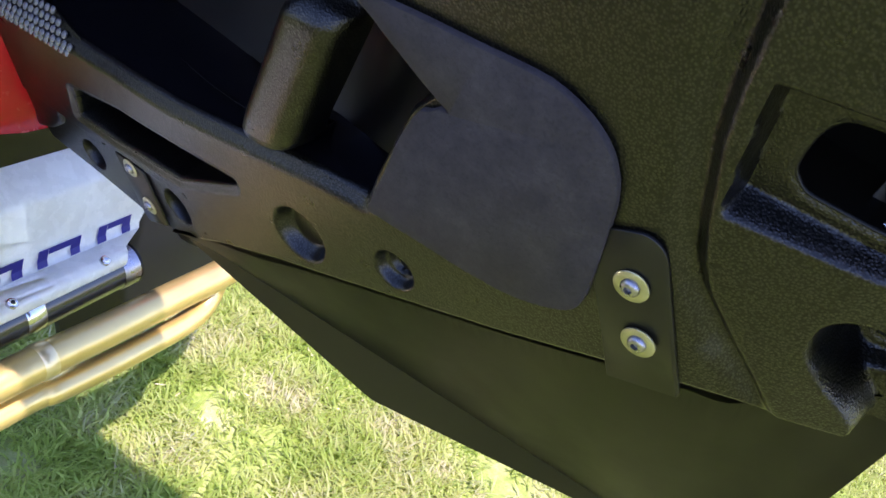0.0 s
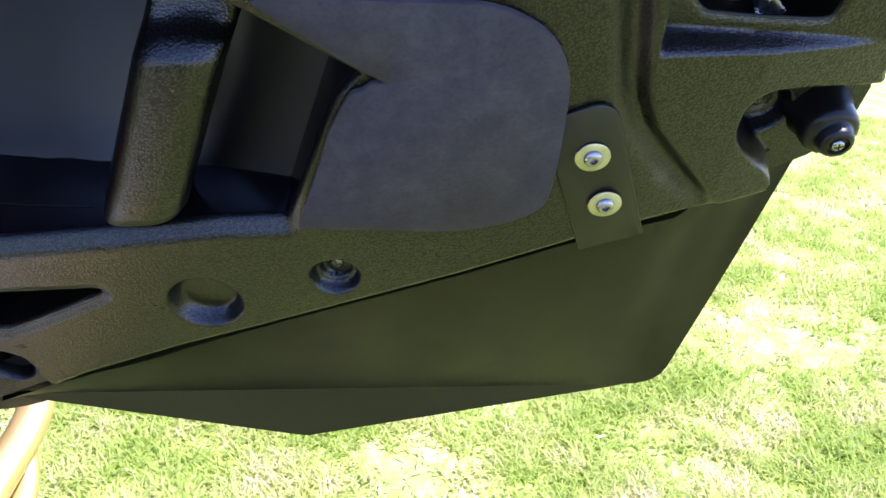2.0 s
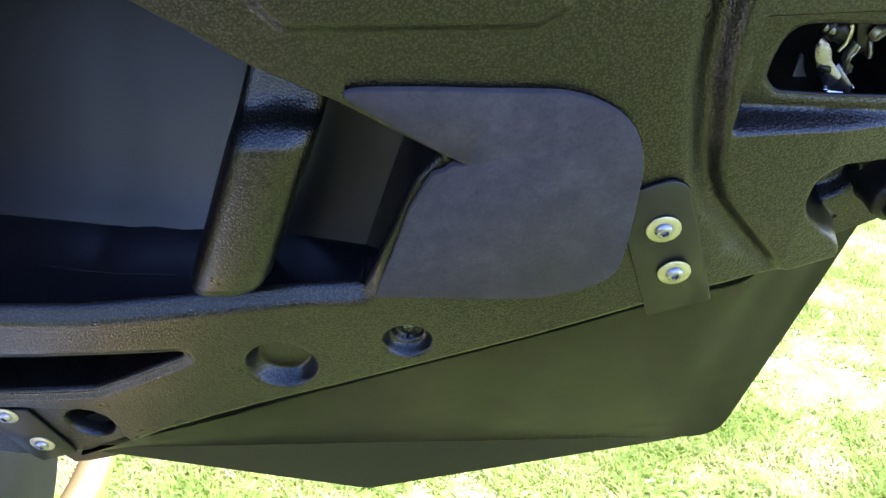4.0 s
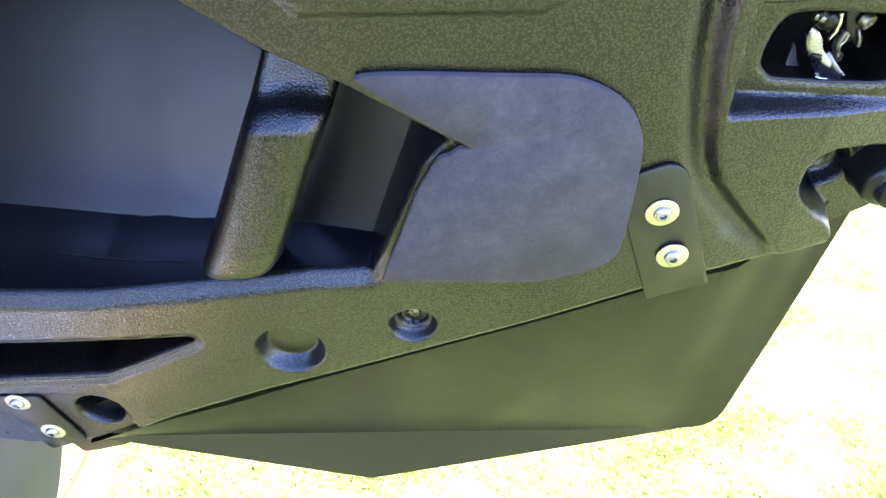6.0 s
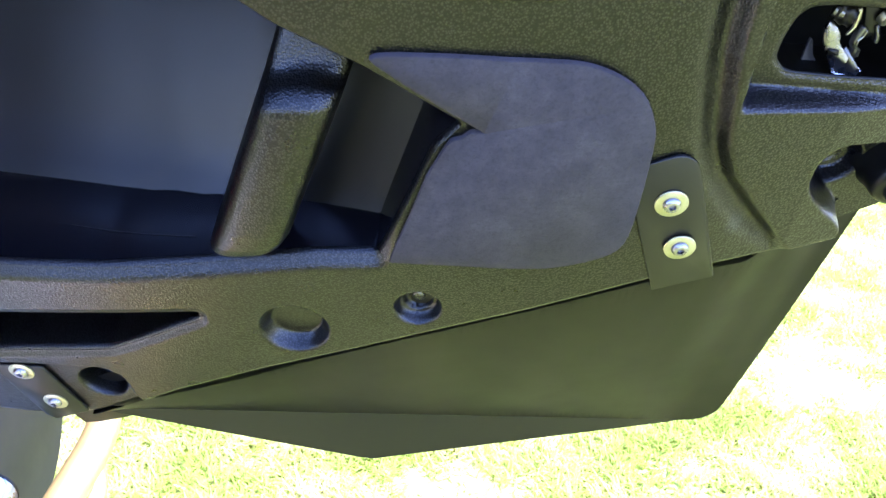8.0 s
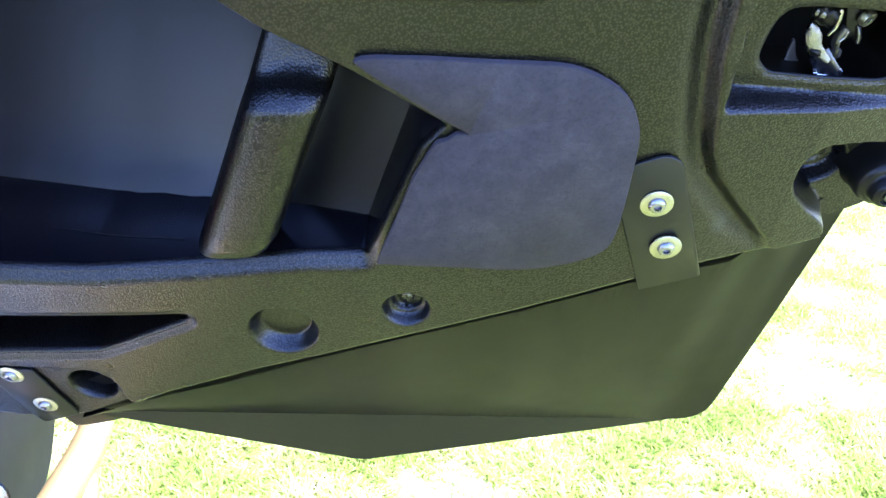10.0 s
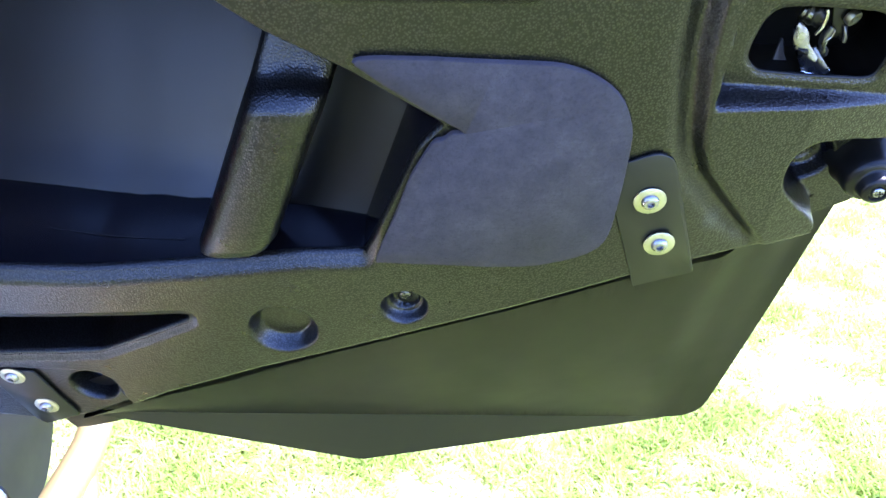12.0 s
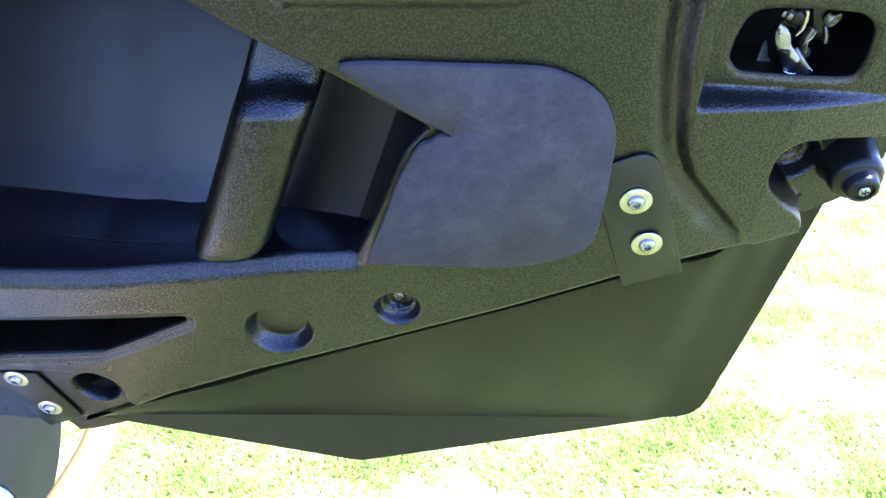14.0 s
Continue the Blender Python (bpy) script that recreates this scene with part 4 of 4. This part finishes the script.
# white rocker panel with a crease, and its dark tube
def rocker():
    sec = [(-0.115, 0.540), (-0.098, 0.543), (-0.088, 0.540), (-0.062, 0.516), (-0.058, 0.509), (-0.054, 0.474), (-0.050, 0.442), (-0.046, 0.438), (-0.023, 0.441), (-0.015, 0.437), (-0.013, 0.430), (-0.016, 0.422), (-0.045, 0.418)]
    bm = bmesh.new()
    xs = [-0.56, -0.46, -0.3, -0.16, -0.105, -0.068, -0.064]
    g = []
    for x in xs:
        pull = 0.004 if x == -0.064 else 0.0
        g.append([bm.verts.new((x + (0.80 * max(0.0, z - 0.435) + 0.045 * (y < -0.04 and z > 0.43)) * (1 if x > -0.1 else 0), y - pull, z)) for y, z in sec])
    for a, b in zip(g, g[1:]):
        for k in range(len(sec) - 1):
            bm.faces.new((a[k], a[k + 1], b[k + 1], b[k]))
    bmesh.ops.solidify(bm, geom=bm.faces[:], thickness=0.004)
    bmesh.ops.recalc_face_normals(bm, faces=bm.faces)
    return part("rocker_panel", bm, WHITE, vehicle, "glossy white lower side panel with blue shapes")


rock = rocker()
def on_rocker(x, z, lift):
    y = float(np.interp(z, [0.438, 0.442, 0.474, 0.509, 0.516, 0.540], [-0.046, -0.050, -0.054, -0.058, -0.062, -0.088]))
    return (x, y + lift * 0.95, z + lift * 0.3)


def decal(strokes):
    bm = bmesh.new()
    for a, b, c, d in strokes:
        rows = []
        for k in range(4):
            t = k / 3
            rows.append([bm.verts.new(on_rocker(p[0] + (q[0] - p[0]) * t, p[1] + (q[1] - p[1]) * t, 0.0012)) for p, q in ((a, d), (b, c))])
        for r1, r2 in zip(rows, rows[1:]):
            bm.faces.new((r1[0], r1[1], r2[1], r2[0]))
    bmesh.ops.solidify(bm, geom=bm.faces[:], thickness=0.0006)
    part("decal_shape", bm, BLUE, rock, "blue decal shape", smooth=False)


# plain blue shapes along the panel
z0, z1 = 0.4390, 0.4570
for x0, wdt in ((-0.080, 0.046), (-0.155, 0.052), (-0.222, 0.050)):
    a, b, th, sl = x0, x0 + wdt, 0.012, 0.005
    decal([((a, z0), (a + th, z0), (a + th + sl, z1), (a + sl, z1)),
           ((b - th, z0), (b, z0), (b + sl, z1), (b - th + sl, z1)),
           ((a + th + sl * 0.8, z1 - 0.007), (b - th + sl * 0.8, z1 - 0.007), (b - th + sl, z1), (a + th + sl, z1))])

# raised rib down the white panel, and bolts along its lower lip
bm = bmesh.new()
g = []
for z in (0.538, 0.516, 0.509, 0.490, 0.474, 0.442):
    g.append([bm.verts.new(on_rocker(x, z, h)) for x, h in ((-0.222, 0.0), (-0.218, 0.006), (-0.198, 0.006), (-0.193, 0.0))])
for r1, r2 in zip(g, g[1:]):
    for k in range(3):
        bm.faces.new((r1[k], r1[k + 1], r2[k + 1], r2[k]))
bmesh.ops.solidify(bm, geom=bm.faces[:], thickness=0.001)
bmesh.ops.recalc_face_normals(bm, faces=bm.faces)
part("rib", bm, WHITE, rock)
for x in (-0.095, -0.205, -0.33):
    lb = part("lip_bolt", lathe([(0.0, 0.0042), (0.0022, 0.0042), (0.0030, 0.0030), (0.0052, 0.0024), (0.0058, 0.0), (0.0058, -0.001)], 20), CHROME, rock, "bright bolt head")
    lb.matrix_local = Matrix.Translation((x, -0.019, 0.4390)) @ Euler((-0.5, 0, 0)).to_matrix().to_4x4()

tube("rock_tube", [(-1.10, -0.052, 0.387), (-0.5, -0.052, 0.388), (-0.040, -0.052, 0.388)], 0.0260, BLACK_GLOSS, vehicle, "gloss black tube with a steel end", 8)
part("tube_end", sweep([(-0.054, -0.052, 0.388), (-0.052, -0.052, 0.388), (-0.031, -0.052, 0.388)], [0.0262, 0.0272, 0.0272], 24), STEEL, vehicle, "brushed steel tube end")
part("end_ring", sweep([(-0.032, -0.052, 0.388), (-0.031, -0.052, 0.388), (-0.0285, -0.052, 0.388), (-0.0275, -0.052, 0.388)], [0.0270, 0.0276, 0.0276, 0.0262], 24), RUBBER, vehicle, "black rubber end ring")
plug = part("end_plug", lathe([(0.0, 0.0012), (0.016, 0.0010), (0.021, 0.0004), (0.0225, -0.001)], 28), DARKSTEEL, vehicle, "dull grey end plug")
plug.matrix_local = Matrix.Translation((-0.0275, -0.052, 0.388)) @ Euler((0, math.pi / 2, 0)).to_matrix().to_4x4()
part("tube_band", sweep([(-0.180, -0.052, 0.388), (-0.178, -0.052, 0.388), (-0.160, -0.052, 0.388), (-0.158, -0.052, 0.388)], [0.0262, 0.0270, 0.0270, 0.0262], 24), CHROME, vehicle, "chrome band")

# dark grey lower guard behind the rails
guard = rounded([(-0.10, 0.27), (0.10, 0.255), (0.137, 0.262), (0.167, 0.285), (0.196, 0.325), (0.21, 0.44), (0.06, 0.49), (-0.09, 0.49), (-0.12, 0.41)], [0.01, 0.01, 0.02, 0.02, 0.02, 0.01, 0.01, 0.01, 0.01], 5)
bm = prism([(x, z) for x, z in guard], -0.014, 0.0, 0.008, 4)
gd = part("lower_guard", bm, GREY, vehicle, "dusty dark grey plastic guard")
gd.matrix_local = Matrix.Translation((0, -0.082, 0)) @ Euler((math.pi / 2, 0, 0)).to_matrix().to_4x4()
gb = part("guard_bolt", lathe([(0.0, 0.004), (0.008, 0.004), (0.011, 0.002), (0.0115, -0.001)], 24), INNER, vehicle)
gb.matrix_local = Matrix.Translation((-0.008, -0.0655, 0.368)) @ Euler((-math.pi / 2, 0, 0)).to_matrix().to_4x4()

# red body panel over a dark gap
bm = bmesh.new()
sec = [(-0.16, 0.558), (-0.105, 0.562), (-0.088, 0.572), (-0.080, 0.600), (-0.084, 0.690), (-0.104, 0.745), (-0.15, 0.775)]
g = []
for x, pull in ((-0.200, 0.05), (-0.185, 0.015), (-0.170, 0.004), (-0.10, 0.0), (0.10, 0.0), (0.30, 0.005), (0.60, 0.03)):
    g.append([bm.verts.new((x, y - pull, z)) for y, z in sec])
for a, b in zip(g, g[1:]):
    for k in range(len(sec) - 1):
        bm.faces.new((a[k], a[k + 1], b[k + 1], b[k]))
bmesh.ops.solidify(bm, geom=bm.faces[:], thickness=0.004)
bmesh.ops.recalc_face_normals(bm, faces=bm.faces)
part("body_panel", bm, RED, vehicle, "glossy red curved body panel")
# Black backing behind the gap; its raised unseen rear is added for dark reflections
bm = prism([(-1.7, 0.40), (0.60, 0.40), (0.60, 0.60), (-0.215, 0.60), (-0.235, 0.535), (-0.55, 0.535), (-0.57, 0.80), (-1.7, 0.80)], -0.02, 0.0)
br = part("sill_back", bm, INNER, vehicle, "black sill behind the panels, with an unseen raised rear added")
br.matrix_local = Matrix.Translation((0, -0.11, 0)) @ Euler((math.pi / 2, 0, 0)).to_matrix().to_4x4()

# unseen dark cowl side, added so the door pocket reflects it instead of sky
bm = prism(rounded([(-0.38, 0.59), (0.60, 0.59), (0.60, 1.10), (0.20, 1.26), (-0.22, 1.30), (-0.36, 1.20)], 0.04, 4), -0.03, 0.0, 0.006, 2)
cowl = part("unseen_cowl_side", bm, GREY, vehicle, "unseen dark grey cowl side, added to darken the pocket's reflections")
cowl.matrix_local = Matrix.Translation((0, -0.20, 0)) @ Euler((math.pi / 2, 0, 0)).to_matrix().to_4x4()

# rear wheel that carries the vehicle
wheel = part("wheel", lathe([(0.0, -0.06), (0.05, -0.065), (0.10, -0.05), (0.13, -0.02), (0.150, -0.075), (0.157, -0.085), (0.157, 0.085), (0.0, 0.085)], 40), DARKSTEEL, vehicle, "dark steel rear wheel")
wheel.matrix_local = Matrix.Translation((-1.62, -0.16, 0.305)) @ Euler((math.pi / 2, 0, 0)).to_matrix().to_4x4()
part("tyre", lathe([(0.155, -0.085), (0.20, -0.105), (0.26, -0.110), (0.295, -0.095), (0.305, -0.05), (0.305, 0.05), (0.295, 0.095), (0.26, 0.110), (0.20, 0.105), (0.155, 0.085)], 56), RUBBER, wheel, "black rubber tyre")
